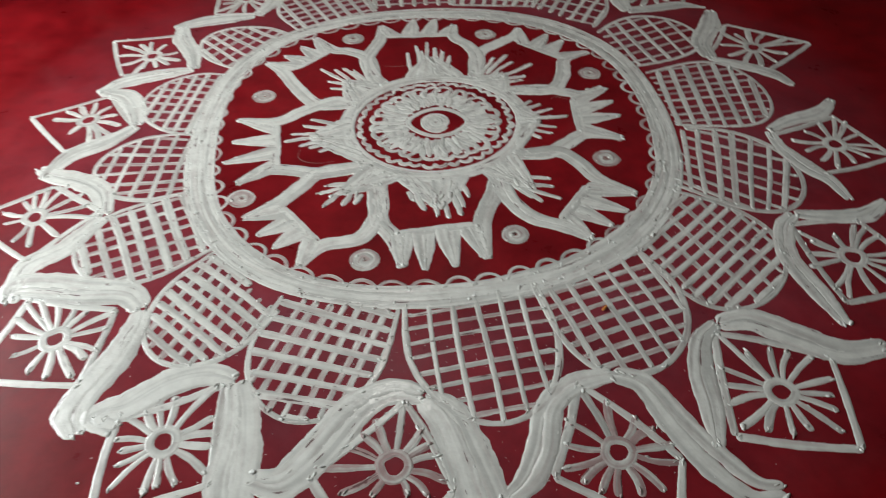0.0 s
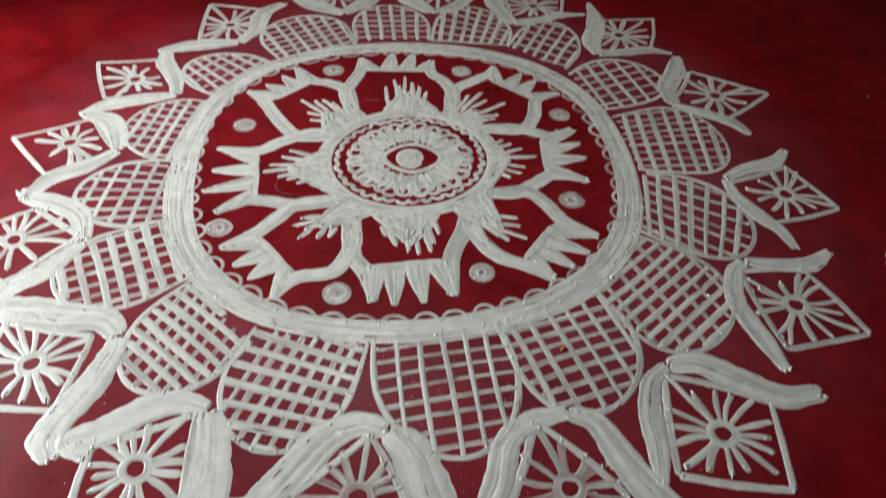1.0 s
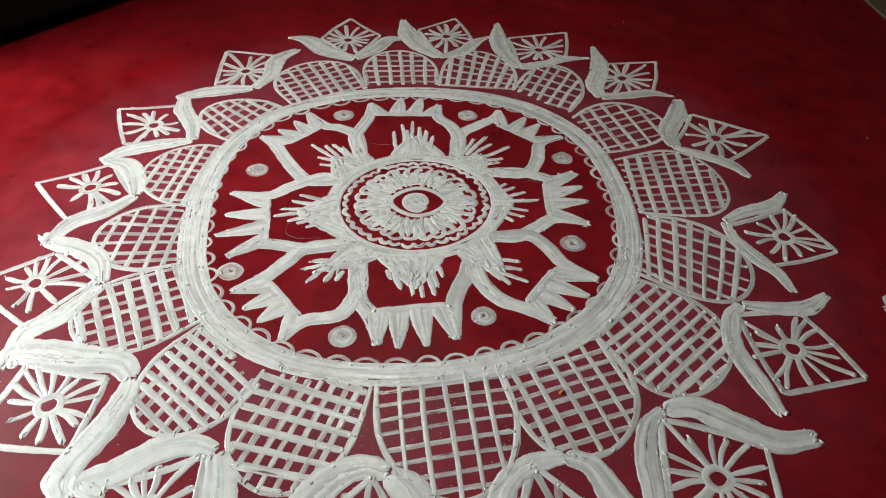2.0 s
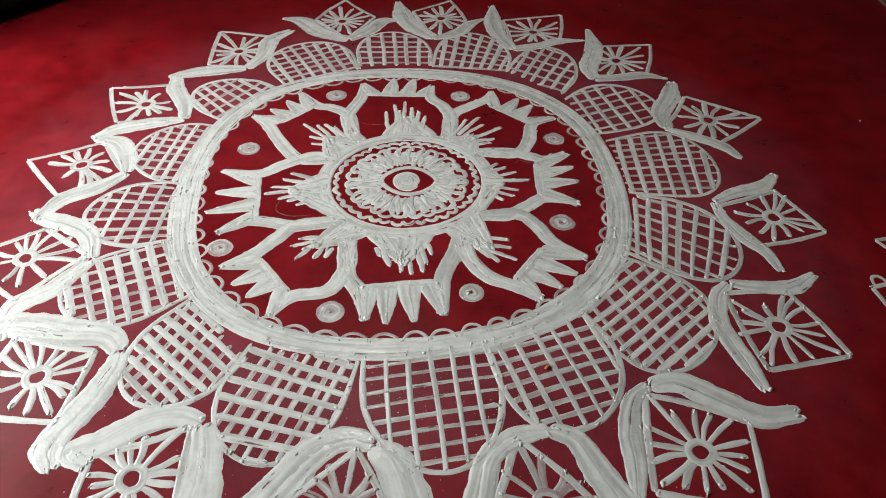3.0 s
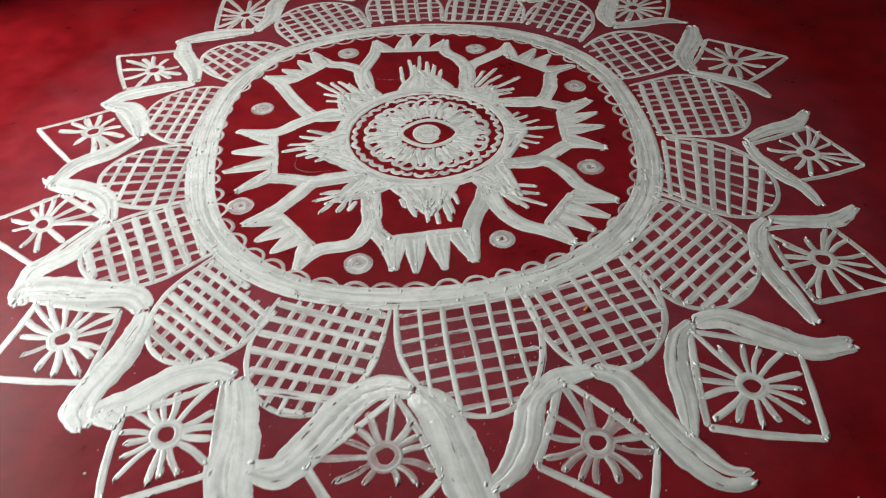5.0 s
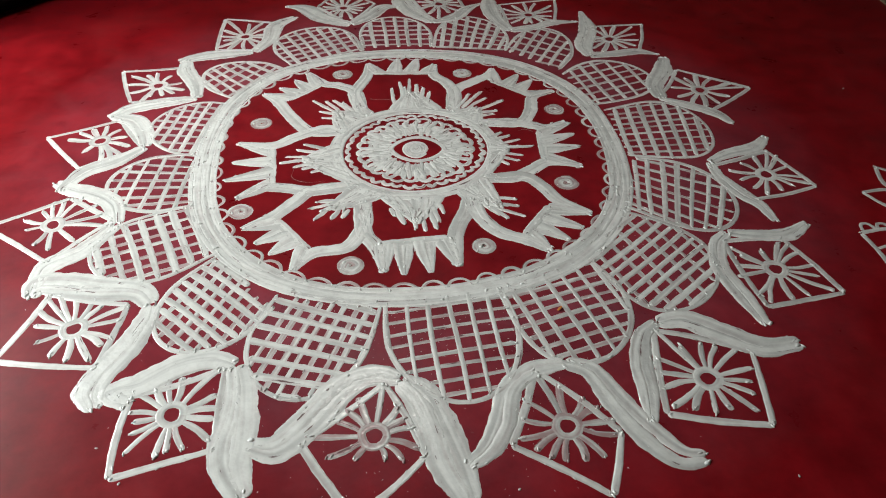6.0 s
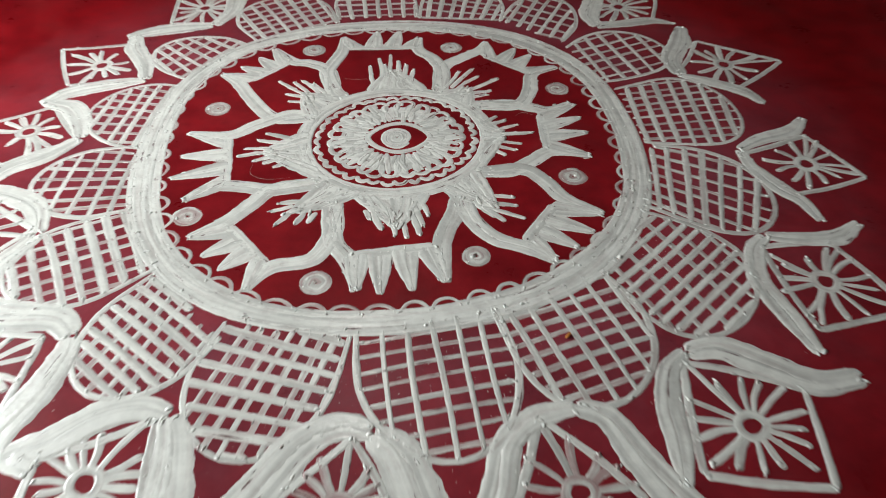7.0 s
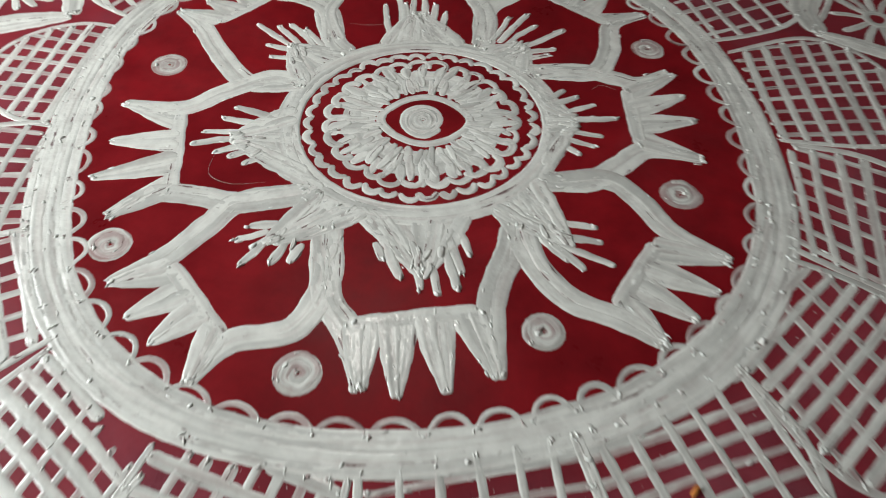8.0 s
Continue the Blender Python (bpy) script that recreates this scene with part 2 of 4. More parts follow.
    def make(self, name, mat, parent=None, label=""):
        me = bpy.data.meshes.new(name)
        v, f, uv = np.vstack(self.v), np.vstack(self.f), np.vstack(self.uv)
        if parent is not None:
            v = v - np.array([parent.location.x, parent.location.y, 0.0])
        me.from_pydata(v.tolist(), [], f.tolist())
        layer = me.uv_layers.new(name="UVMap")
        layer.data.foreach_set("uv", uv[f.ravel()].ravel())
        me.polygons.foreach_set("use_smooth", [True] * len(me.polygons))
        me.materials.append(mat)
        me.materials.append(WET)
        me.polygons.foreach_set("material_index", np.concatenate(self.wet))
        ob = new(name, me)
        if parent is not None:
            ob.parent = parent
        return tagged(ob, label) if label else ob


def slab(name, lo, hi, mat, parent=None):
    """A bevelled block between two corners."""
    bm = bmesh.new()
    bmesh.ops.create_cube(bm, size=1.0)
    for vert in bm.verts:
        vert.co = [a + (c + 0.5) * (b - a) for c, a, b in zip(vert.co, lo, hi)]
    bmesh.ops.bevel(bm, geom=bm.edges[:], offset=min(b - a for a, b in zip(lo, hi)) * 0.08, segments=2, affect="EDGES")
    me = bpy.data.meshes.new(name)
    bm.to_mesh(me)
    bm.free()
    me.materials.append(mat)
    ob = new(name, me)
    ob.parent = parent
    return ob


# ---- the room ----
EAST, NORTH, SOUTH, HIGH = 2.6, 3.0, -2.6, 2.6


def flat(name, corners, mat, label):
    me = bpy.data.meshes.new(name)
    me.from_pydata(corners, [], [tuple(range(len(corners)))])
    me.materials.append(mat)
    return tagged(new(name, me), label, "floor", kind="structure")


flat("floor", [(WEST - 0.2, SOUTH - 0.2, 0), (EAST + 0.2, SOUTH - 0.2, 0), (EAST + 0.2, NORTH + 0.2, 0), (WEST - 0.2, NORTH + 0.2, 0)], RED, "polished dark red oxide cement floor with faint smears")


def wall(name, lo, hi, mat, label, category="wall"):
    return tagged(slab(name, lo, hi, mat), label, category, kind="structure")


wall("wall_north", (WEST - 0.2, NORTH, 0), (EAST + 0.2, NORTH + 0.2, HIGH), RUSTWALL, "plain rust-coloured plastered wall")
# Invented block, no part of the room, standing in for the dark corner.
corner_block = wall("dark_corner_block", (-0.4, 0.0, 0), (0.4, 0.5, HIGH), CORNERBLACK, "near-black block added to make the far left corner dark")
corner_block.matrix_world = pose(-1.06, 0.768, 0, 0, 0, 53.5)
wall("wall_south", (WEST - 0.2, SOUTH - 0.2, 0), (EAST + 0.2, SOUTH, HIGH), WALL, "plain cream plastered wall")
wall("wall_east", (EAST, SOUTH, 0), (EAST + 0.2, NORTH, HIGH), DARKWALL, "plain brown plastered wall")
wall("ceiling", (WEST - 0.2, SOUTH - 0.2, HIGH), (EAST + 0.2, NORTH + 0.2, HIGH + 0.15), CEIL, "whitewashed ceiling", "ceiling")
Y0, Y1, Z0, Z1 = WIN_Y - WIN_W / 2, WIN_Y + WIN_W / 2, WIN_Z - WIN_H / 2, WIN_Z + WIN_H / 2
wall("wall_west", (WEST - 0.2, SOUTH, 0), (WEST, Y0, HIGH), DARKWALL, "plain brown plastered wall beside the window")
wall("wall_west_far", (WEST - 0.2, Y1, 0), (WEST, NORTH, HIGH), DARKWALL, "plain brown plastered wall beside the window")
wall("wall_west_under", (WEST - 0.2, Y0, 0), (WEST, Y1, Z0), DARKWALL, "plain brown wall under the window")
wall("wall_west_over", (WEST - 0.2, Y0, Z1), (WEST, Y1, HIGH), DARKWALL, "plain brown wall over the window")


def window():
    w = tagged(new("window_1"), "wooden casement window letting in daylight", "window", kind="structure")
    w.location = (WEST - 0.1, WIN_Y, WIN_Z)
    a, b, d = WIN_W / 2, WIN_H / 2, 0.03
    for lo, hi in (((-d, -a, -b), (d, -a + 0.05, b)), ((-d, a - 0.05, -b), (d, a, b)), ((-d, -a + 0.05, -b), (d, a - 0.05, -b + 0.05)), ((-d, -a + 0.05, b - 0.05), (d, a - 0.05, b)), ((-d * 0.8, -0.02, -b + 0.05), (d * 0.8, 0.02, b - 0.05))):
        slab("window_frame", lo, hi, WOOD, w)


window()


def tube_lamp():
    lamp = tagged(new("ceiling_lamp"), "white tube lamp on the ceiling", "lamp")
    lamp.location = (-0.35, 1.25, HIGH)
    slab("housing", (-0.32, -0.035, -0.05), (0.32, 0.035, -0.001), LAMPWHITE, lamp)


tube_lamp()

# ---- the painted design ----
def band_radius(degrees):
    a = radians(degrees)
    return (0.4393 - 0.0108 * math.cos(a) + 0.0065 * math.sin(a) - 0.0085 * math.cos(2 * a) - 0.0027 * math.sin(2 * a)
            + 0.0022 * math.cos(3 * a) + 0.0025 * math.sin(3 * a) - 0.0113 * math.cos(4 * a) - 0.0028 * math.sin(4 * a))


def lattice_lines(lines):
    """One set of lines: (turn, gap, point) for even ones, or the two ends of the first and of the last line and their number."""
    if len(lines) == 3:
        turn, gap, at = lines
        way = np.array(xy(1, turn))
        side = np.array((-way[1], way[0]))
        return [(np.array(xy(*at)) + side * gap * k, way, gap) for k in range(-14, 15)]
    a, b, c, d = (np.array(xy(*p)) for p in lines[:4])
    n = lines[4] - 1
    gap = float(np.hypot(*((c + d) - (a + b)))) / 2 / n
    return [(((a + b) + (c + d - a - b) * k / n) / 2, (b - a) + ((d - c) - (b - a)) * k / n, gap) for k in range(-1, n + 2)]


def lattice_petal(mid, span, r0, r1, power, lean, tilt, bulge, set_a, set_b, a_wide, b_wide):
    """A rounded petal that stands on the band, filled with two crossing sets of lines."""
    cx, cy = xy(r0, mid)
    thing = empty("lattice_petal", cx, cy, "rounded white petal filled with a crossed lattice on red floor", "painted petal", "lattice petals round the band")
    rim = []
    for k in range(25):
        f = math.pi * k / 24
        up = math.sin(f) ** power
        r = r0 - tilt * math.cos(f) * (1 - up) + (r1 - r0) * up
        rim.append(xy(r, mid - span / 2 * math.cos(f) * (1 + bulge * math.sin(f)) + lean * math.sin(f)))
    path = [rim[0], rim[2], *rim[4:21:2], rim[22], rim[24]]
    wide = rng.uniform(0.008, 0.0105)
    Paint().stroke(path, [wide, wide * 1.15, wide, wide * 1.3, wide], 0.0017, columns=7).ends(path).make("outline", LINE, thing)
    inside = np.array(rim)
    for lines, tall, wide in ((set_b, 0.0011, b_wide), (set_a, 0.0016, a_wide)):
        for p, way, gap in lattice_lines(lines):
            u = way / np.hypot(*way)
            n = np.array([-u[1], u[0]])
            off = p @ n + rng.uniform(-0.07, 0.07) * gap
            cuts = []
            for a, b in zip(inside, np.roll(inside, -1, 0)):
                da, db = a @ n - off, b @ n - off
                if da * db < 0:
                    cuts.append(float((a + (b - a) * da / (da - db)) @ u))
            if len(cuts) < 2 or max(cuts) - min(cuts) < 0.04:
                continue
            lo, hi = min(cuts) + rng.uniform(-0.002, 0.005), max(cuts) - rng.uniform(-0.002, 0.005)
            bow = rng.uniform(-0.03, 0.03) * (hi - lo)
            swing = rng.uniform(-0.04, 0.04) * gap
            line = [tuple(u * (lo + (hi - lo) * q) + n * (off + bow * 2 * q * (1 - q) + swing * (2 * q - 1))) for q in (0, 0.33, 0.67, 1)]
            w = 1.12 * wide * rng.uniform(0.85, 1.2)
            Paint().stroke(line, [w * 1.05, w, w * rng.uniform(0.8, 1.0)], tall * rng.uniform(0.85, 1.15), columns=6, step=0.0045).ends(line, 0.0034).drips(line, w, 0.07).make("lattice_line", LINE if tall > 0.0013 else VEIL, thing)
    return thing


def diamond(hub, inner, side_a, outer, side_b, rays=15, hole=0.0135, broad=1.0, mat=None, tips=()):
    """A kite-shaped frame with a ring in its middle and rays between them."""
    h = np.array(xy(*hub))
    thing = empty("diamond_motif", *h, "white diamond with rays round a small ring on red floor", "painted diamond", "diamonds round the rim")
    corners = [np.array(xy(*c)) for c in (inner, side_a, outer, side_b)]
    for a, b in zip(corners, corners[1:] + corners[:1]):
        bow = (b - a)[::-1] * (1, -1) * rng.uniform(-0.035, 0.035)
        line = [tuple(a), tuple((a + b) / 2 + bow), tuple(b)]
        w = rng.uniform(0.0115, 0.0145)
        Paint().stroke(line, [w, w, w * 0.85], 0.0016).ends(line, 0.004).drips(line, w).make("side", LINE, thing)
    if not tips:
        first = rng.random()
        tips = []
        for k in range(rays):
            a = 2 * math.pi * (k + first + rng.uniform(-0.18, 0.18)) / rays
            d = np.array((math.cos(a), math.sin(a)))
            far = 1.0
            for p, q in zip(corners, corners[1:] + corners[:1]):
                e = q - p
                den = d[0] * e[1] - d[1] * e[0]
                if abs(den) > 1e-9:
                    s = ((p - h)[0] * e[1] - (p - h)[1] * e[0]) / den
                    if s > 0:
                        far = min(far, s)
            tips.append((far * rng.uniform(0.8, 0.99), math.degrees(a)))
    for tip, turn in tips:
        d = np.array(xy(1, turn))
        bend = np.array((-d[1], d[0])) * rng.uniform(-0.004, 0.004)
        line = [tuple(h + d * (hole + 0.003)), tuple(h + d * (hole + tip) / 2 + bend), tuple(h + d * tip)]
        w = rng.uniform(0.0098, 0.0142) * broad
        Paint().stroke(line, [w * 0.72, w, w * 0.98], 0.0015 * rng.uniform(0.8, 1.2), columns=6).ends(line, 0.0042, False).drips(line, w, 0.05).make("ray", mat or LINE, thing)
    loop = [tuple(h + (hole + 0.003) * np.array((math.cos(a), math.sin(a))) * rng.uniform(0.92, 1.08)) for a in np.linspace(0, 2 * math.pi, 10)[:-1]]
    Paint().stroke(loop, 0.0135, 0.0018, closed=True, step=0.003).make("hub_ring", mat or LINE, thing)
    return thing


def leaf(points, width, start=0.55, end=0.5, strands=2, full=1.12):
    """A thick curved leaf laid down in several brush strokes side by side."""
    pts = np.array([xy(*p) for p in points])
    thing = empty("curled_leaf", *pts[0], "thick curled leaf in white paint with visible brush strokes", "painted leaf", "curled leaves between the petals")
    tan = np.gradient(pts, axis=0)
    tan /= np.hypot(*tan.T)[:, None]
    nor = np.stack([-tan[:, 1], tan[:, 0]], 1)
    taper = np.interp(np.linspace(0, 1, len(pts)), [0, 0.25, 0.55, 0.85, 1], [start, 0.9, 1.05, 0.85, end])
    for k in range(strands):
        off = (k - (strands - 1) / 2) / strands
        shift = np.array([rng.uniform(-0.07, 0.07) for _ in pts])
        line = pts + nor * (width * taper * (off + shift))[:, None]
        w = width / strands * 1.05 * rng.uniform(full, full + 0.34) * taper
        line = [tuple(p) for p in line]
        Paint().stroke(line, w, rng.uniform(0.0017, 0.0026), columns=8, wobble=0.09, ridge=0.4).ends(line, 0.005).drips(line, w.mean()).make("brush_stroke", THICK, thing)
    return thing


def crown(a, b, tips):
    """A bar with four pointed teeth that look outwards."""
    a, b = np.array(xy(*a)), np.array(xy(*b))
    thing = empty("toothed_crown", *((a + b) / 2), "white painted crown with four pointed teeth, on the red floor", "painted crown", "crowns inside the band")
    out = (a + b) / np.linalg.norm(a + b) * 0.009
    a, b = a + out, b + out
    line = [tuple(a), tuple((a + b) / 2), tuple(b)]
    Paint().stroke(line, [0.02, 0.022, 0.02], 0.0019, columns=9, ridge=0.4).ends(line, 0.004).make("bar", THICK, thing)
    for k, tip in enumerate(tips):
        end = np.array(xy(*tip))
        root = a + (b - a) * (0.1 + 0.8 * k / 3)
        mid = root + (end - root) * 0.5
        for shift in (-1, 1):
            across = (b - a) / np.linalg.norm(b - a) * shift
            lane = [tuple(root + across * 0.009 - (end - root) * 0.05), tuple(mid + across * 0.006), tuple(end + across * 0.001)]
            Paint().stroke(lane, [0.031, 0.021, 0.009], rng.uniform(0.0015, 0.0023), columns=8, ridge=0.45).ends(lane, 0.004, False).drips(lane, 0.016, 0.02).make("tooth", THICK, thing)
    return thing


def forked_stem(trunk, branch, width=0.033):
    """A stem that leaves the inner ring and forks to two neighbouring crowns."""
    pts = [xy(0.17, trunk[0][1]), *(xy(*p) for p in trunk)]
    thing = empty("forked_stem", *pts[0], "forked white stem joining the inner ring to two crowns", "painted stem", "forked stems round the inner ring")
    fork = [xy(*p) for p in branch]
    if math.dist(fork[0], pts[1]) > 0.02:
        fork = [pts[1], *fork]
    for line in (pts, fork):
        arr = np.array(line)
        tan = np.gradient(arr, axis=0)
        tan /= np.hypot(*tan.T)[:, None]
        nor = np.stack([-tan[:, 1], tan[:, 0]], 1)
        taper = np.interp(np.linspace(0, 1, len(arr)), [0, 0.5, 0.8, 1], [1.0, 0.9, 0.8, 0.45])
        for k in (-1, 1):
            lane = [tuple(p) for p in arr + nor * (k * width * 0.23 * taper)[:, None]]
            Paint().stroke(lane, width * 0.68 * taper, rng.uniform(0.0014, 0.0021), columns=8, ridge=0.4).ends(lane, 0.004).drips(lane, width * 0.6, 0.03).make("branch", THICK, thing)
    return thing


def tuft(foot_a, foot_b, apex, fingers):
    """A filled triangle on the inner ring, brushed from its foot to its apex, with thin fingers at its end."""
    turn = apex[1]
    thing = empty("fingered_tuft", *xy(0.17, turn), "pointed white tuft ending in thin painted fingers", "painted tuft", "tufts round the inner ring")
    a, b, c = (np.array(xy(*p)) for p in (foot_a, foot_b, apex))
    out = np.array(xy(1, turn))
    across = np.array((-out[1], out[0]))
    for k in range(9):
        q = k / 8
        root = a + (b - a) * q
        root = root * min(1.0, 0.166 / np.hypot(*root))
        end = c + (a + (b - a) * q - c) * rng.uniform(0.03, 0.2)
        edge = abs(2 * q - 1)
        mid = (root + end) / 2 + across * rng.uniform(-0.003, 0.003)
        line = [tuple(root), tuple(mid), tuple(end)]
        Paint().stroke(line, [0.032 - 0.008 * edge, 0.023, 0.012], rng.uniform(0.0012, 0.0019) + 0.0005 * edge, columns=9, ridge=0.55, wobble=0.1).ends(line, 0.004, False).drips(line, 0.024, 0.03).make("brush_stroke", THICK, thing)
    for root, tip in fingers:
        root, tip = np.array(xy(*root)), np.array(xy(*tip))
        way = tip - root
        root = root - way * 0.25
        side = np.array((-way[1], way[0])) * rng.uniform(-0.05, 0.05)
        line = [tuple(root), tuple((root + tip) / 2 + side), tuple(tip)]
        w = rng.uniform(0.0105, 0.0135)
        Paint().stroke(line, [w * 0.8, w * 1.05, w * 0.8], rng.uniform(0.0014, 0.0022), columns=7, step=0.003, wobble=0.12).ends(line, 0.0042, False).drips(line, w, 0.03).make("finger", THICK, thing)
    for k in range(6):
        q = rng.random()
        spot_at = c + (a + (b - a) * q - c) * rng.uniform(0.1, 0.5)
        way = out * rng.uniform(0.012, 0.026) + across * rng.uniform(-0.012, 0.012)
        line = [tuple(spot_at - way / 2), tuple(spot_at + across * rng.uniform(-0.002, 0.002)), tuple(spot_at + way / 2)]
        w = rng.uniform(0.006, 0.011)
        Paint().stroke(line, [w * 0.5, w, w * 0.5], rng.uniform(0.003, 0.0055), columns=7, step=0.003, wobble=0.14, ridge=0.3).make("dab", THICK, thing)
    return thing


def spot(x, y, r, hole):
    """A round dab wound in a small spiral."""
    thing = empty("round_dab", x, y, "small round dab of greyish white paint on the red floor", "painted dot", "dots inside the band")
    turns = 2.3
    coat = [(x + (r * 0.5) * math.cos(k), y + (r * 0.5) * math.sin(k)) for k in np.linspace(0, 2 * math.pi, 13)[:-1]]
    Paint().stroke(coat, r * 1.06, 0.0007, closed=True, columns=8, step=0.004, wobble=0.05).make("thin_coat", PALE, thing)
    first = rng.random() * 6.28
    line = []
    for k in range(22):
        q = k / 21
        a = first + q * turns * 2 * math.pi
        rr = (hole + (r - 0.004 - hole) * q) * rng.uniform(0.88, 1.08)
        line.append((x + rr * math.cos(a), y + rr * math.sin(a)))
    Paint().stroke(line, [0.008, 0.014, 0.011, 0.013, 0.0095], 0.0013, columns=6, step=0.003, ridge=0.7, wobble=0.16).ends(line, 0.004).drips(line, 0.01, 0.02).make("spiral_stroke", VEIL, thing)
    return thing


def inner_ring():
    ring = empty("inner_ring", 0.0, 0.0, "white painted ring round the central flower", "painted ring")
    for k, (r, w) in enumerate(((0.152, 0.013), (0.161, 0.015), (0.1705, 0.015))):
        loop = [xy(r * (1.0 + 0.02 * math.sin(radians(2 * a + 60)) + 0.012 * math.sin(radians(a + 200))), a) for a in range(0, 360, 12)]
        Paint().stroke(loop, w, rng.uniform(0.0014, 0.002), closed=True, columns=8, ridge=0.4).make("brush_stroke", THICK, ring)
    edge = empty("scalloped_garland", 0.0, 0.0, "wavy garland line between flower and ring", "painted garland")
    n = 36
    for k in range(n):
        a0, a1 = 360 * (k + rng.uniform(-0.12, 0.12)) / n, 360 * (k + 1 + rng.uniform(-0.12, 0.12)) / n
        r = 0.1315 + 0.004 * math.sin(radians(a0 * 2 + 60)) + rng.uniform(-0.0022, 0.0022)
        high = rng.uniform(0.006, 0.0095)
        arc = [xy(r - 0.002, a0), xy(r + high * 0.75, a0 * 0.75 + a1 * 0.25), xy(r + high, (a0 + a1) / 2), xy(r + high * 0.75, a0 * 0.25 + a1 * 0.75), xy(r - 0.002, a1)]
        w = rng.uniform(0.009, 0.0125)
        Paint().stroke(arc, [w * 0.9, w * rng.uniform(1.0, 1.25), w * 0.75], rng.uniform(0.0014, 0.002), columns=6, step=0.0025, wobble=0.16).drips(arc, w, 0.04).make("scallop", THICK, edge)
    bloom = empty("central_flower", 0.0, 0.0, "many-petalled white flower round a red eye", "painted flower")
    Paint().stroke([xy(0.0785, a) for a in range(0, 360, 15)], 0.05, 0.0006, closed=True, columns=10).make("ground_coat", THICK, bloom)
    for n, r0, r1, wide in ((32, 0.084, 0.116, 0.0155), (36, 0.066, 0.104, 0.0145), (38, 0.052, 0.082, 0.012)):
        for k in range(n):
            a = 360 * (k + rng.uniform(-0.35, 0.35)) / n
            lean = rng.uniform(-7, 7)
            line = [xy(r0 + rng.uniform(-0.003, 0.003), a - lean / 2), xy((r0 + r1) / 2, a + rng.uniform(-1.5, 1.5)), xy(r1 + rng.uniform(-0.006, 0.005), a + lean / 2)]
            w = wide * rng.uniform(0.75, 1.2)
            Paint().stroke(line, [w * 0.6, w, w * 0.95, w * 0.5], rng.uniform(0.0012, 0.0024), columns=7, step=0.0025, wobble=0.14, ridge=0.6).drips(line, w, 0.06).make("petal_stroke", THICK, bloom)
    n = 27
    for k in range(n):
        a, half = 360 * (k + rng.uniform(-0.15, 0.15)) / n, 180 / n * rng.uniform(0.9, 1.1)
        top = 0.1175 + rng.uniform(-0.0035, 0.003)
        arc = [xy(0.104, a - half), xy(top - 0.006, a - half * 0.92), xy(top, a - half * 0.4), xy(top, a + half * 0.4), xy(top - 0.006, a + half * 0.92), xy(0.104, a + half)]
        w = rng.uniform(0.0085, 0.0125)
        Paint().stroke(arc, [w * 0.8, w * 1.1, w], 0.0018, columns=6, step=0.0025, wobble=0.13).make("petal_edge", THICK, bloom)
    collar = [(0.004 + 0.051 * math.cos(radians(a)) * (1.0 + 0.09 * abs(math.cos(radians(a))) ** 9), 0.045 * math.sin(radians(a)) * (1 - 0.1 * abs(math.cos(radians(a))))) for a in range(0, 360, 12)]
    Paint().stroke(collar, 0.013, 0.0018, closed=True, columns=7).make("collar", THICK, bloom)
    heart = empty("central_dab", 0.0, -0.001, "round white dab wound in a spiral at the centre", "painted dot")
    line = [xy(0.003 + 0.0225 * k / 30, 47 * k) for k in range(31)]
    Paint().stroke([xy(0.0125, a) for a in range(0, 360, 24)], 0.0255, 0.001, closed=True, columns=9).make("ground_coat", THICK, heart)
    Paint().stroke([(x + rng.uniform(-0.0007, 0.0007), y * 1.15 - 0.001 + rng.uniform(-0.0007, 0.0007)) for x, y in line], [0.012, 0.014, 0.0115, 0.0135, 0.0115], 0.0013, columns=7, step=0.003, ridge=0.5).make("spiral_stroke", THICK, heart)


def outer_band():
    band = empty("outer_band", 0.0, 0.0, "broad squarish ring in streaky white brush strokes", "painted ring")
    for off, w in ((-0.0165, 0.0115), (-0.0075, 0.0135), (0.003, 0.0135), (0.0125, 0.0125), (0.0195, 0.008)):
        start = rng.random() * 360
        phase = rng.random() * 6.28
        loop = [xy(band_radius(a + start) + off + 0.0022 * math.sin(radians(3 * a) + phase) + rng.uniform(-0.0012, 0.0012), a + start) for a in range(0, 361, 9)]
        Paint().stroke(loop, [w * rng.uniform(1.1, 1.6) for _ in range(14)], rng.uniform(0.0011, 0.0017), columns=8, ridge=0.4).ends(loop, 0.005).drips(loop, w, 0.05).make("brush_stroke", THICK, band)
    for k in range(22):
        a = 360 * (k + rng.uniform(-0.3, 0.3)) / 22
        x, y = xy(band_radius(a) + rng.uniform(-0.015, 0.02), a)
        Paint().bead(x, y, rng.uniform(0.0025, 0.005), rng.uniform(0.0015, 0.0024)).make("paint_blob", THICK, band)
    lace = empty("scalloped_border", 0.0, 0.0, "row of thin white scallops along the inside of the band", "painted border")
    n = 57
    for k in range(n):
        a0, a1 = 360 * (k + rng.uniform(-0.12, 0.12)) / n, 360 * (k + 1 + rng.uniform(-0.05, 0.05)) / n
        r = band_radius(a0) - 0.0175
        deep = rng.uniform(0.0125, 0.0175)
        arc = [xy(r + 0.003, a0), xy(r - deep * 0.72, a0 * 0.78 + a1 * 0.22), xy(r - deep, (a0 + a1) / 2), xy(r - deep * 0.72, a0 * 0.22 + a1 * 0.78), xy(band_radius(a1) - 0.0145, a1)]
        Paint().stroke(arc, rng.uniform(0.0068, 0.009), 0.0013, columns=6, step=0.003).ends(arc, 0.003).make("scallop", VEIL, lace)


outer_band()
inner_ring()

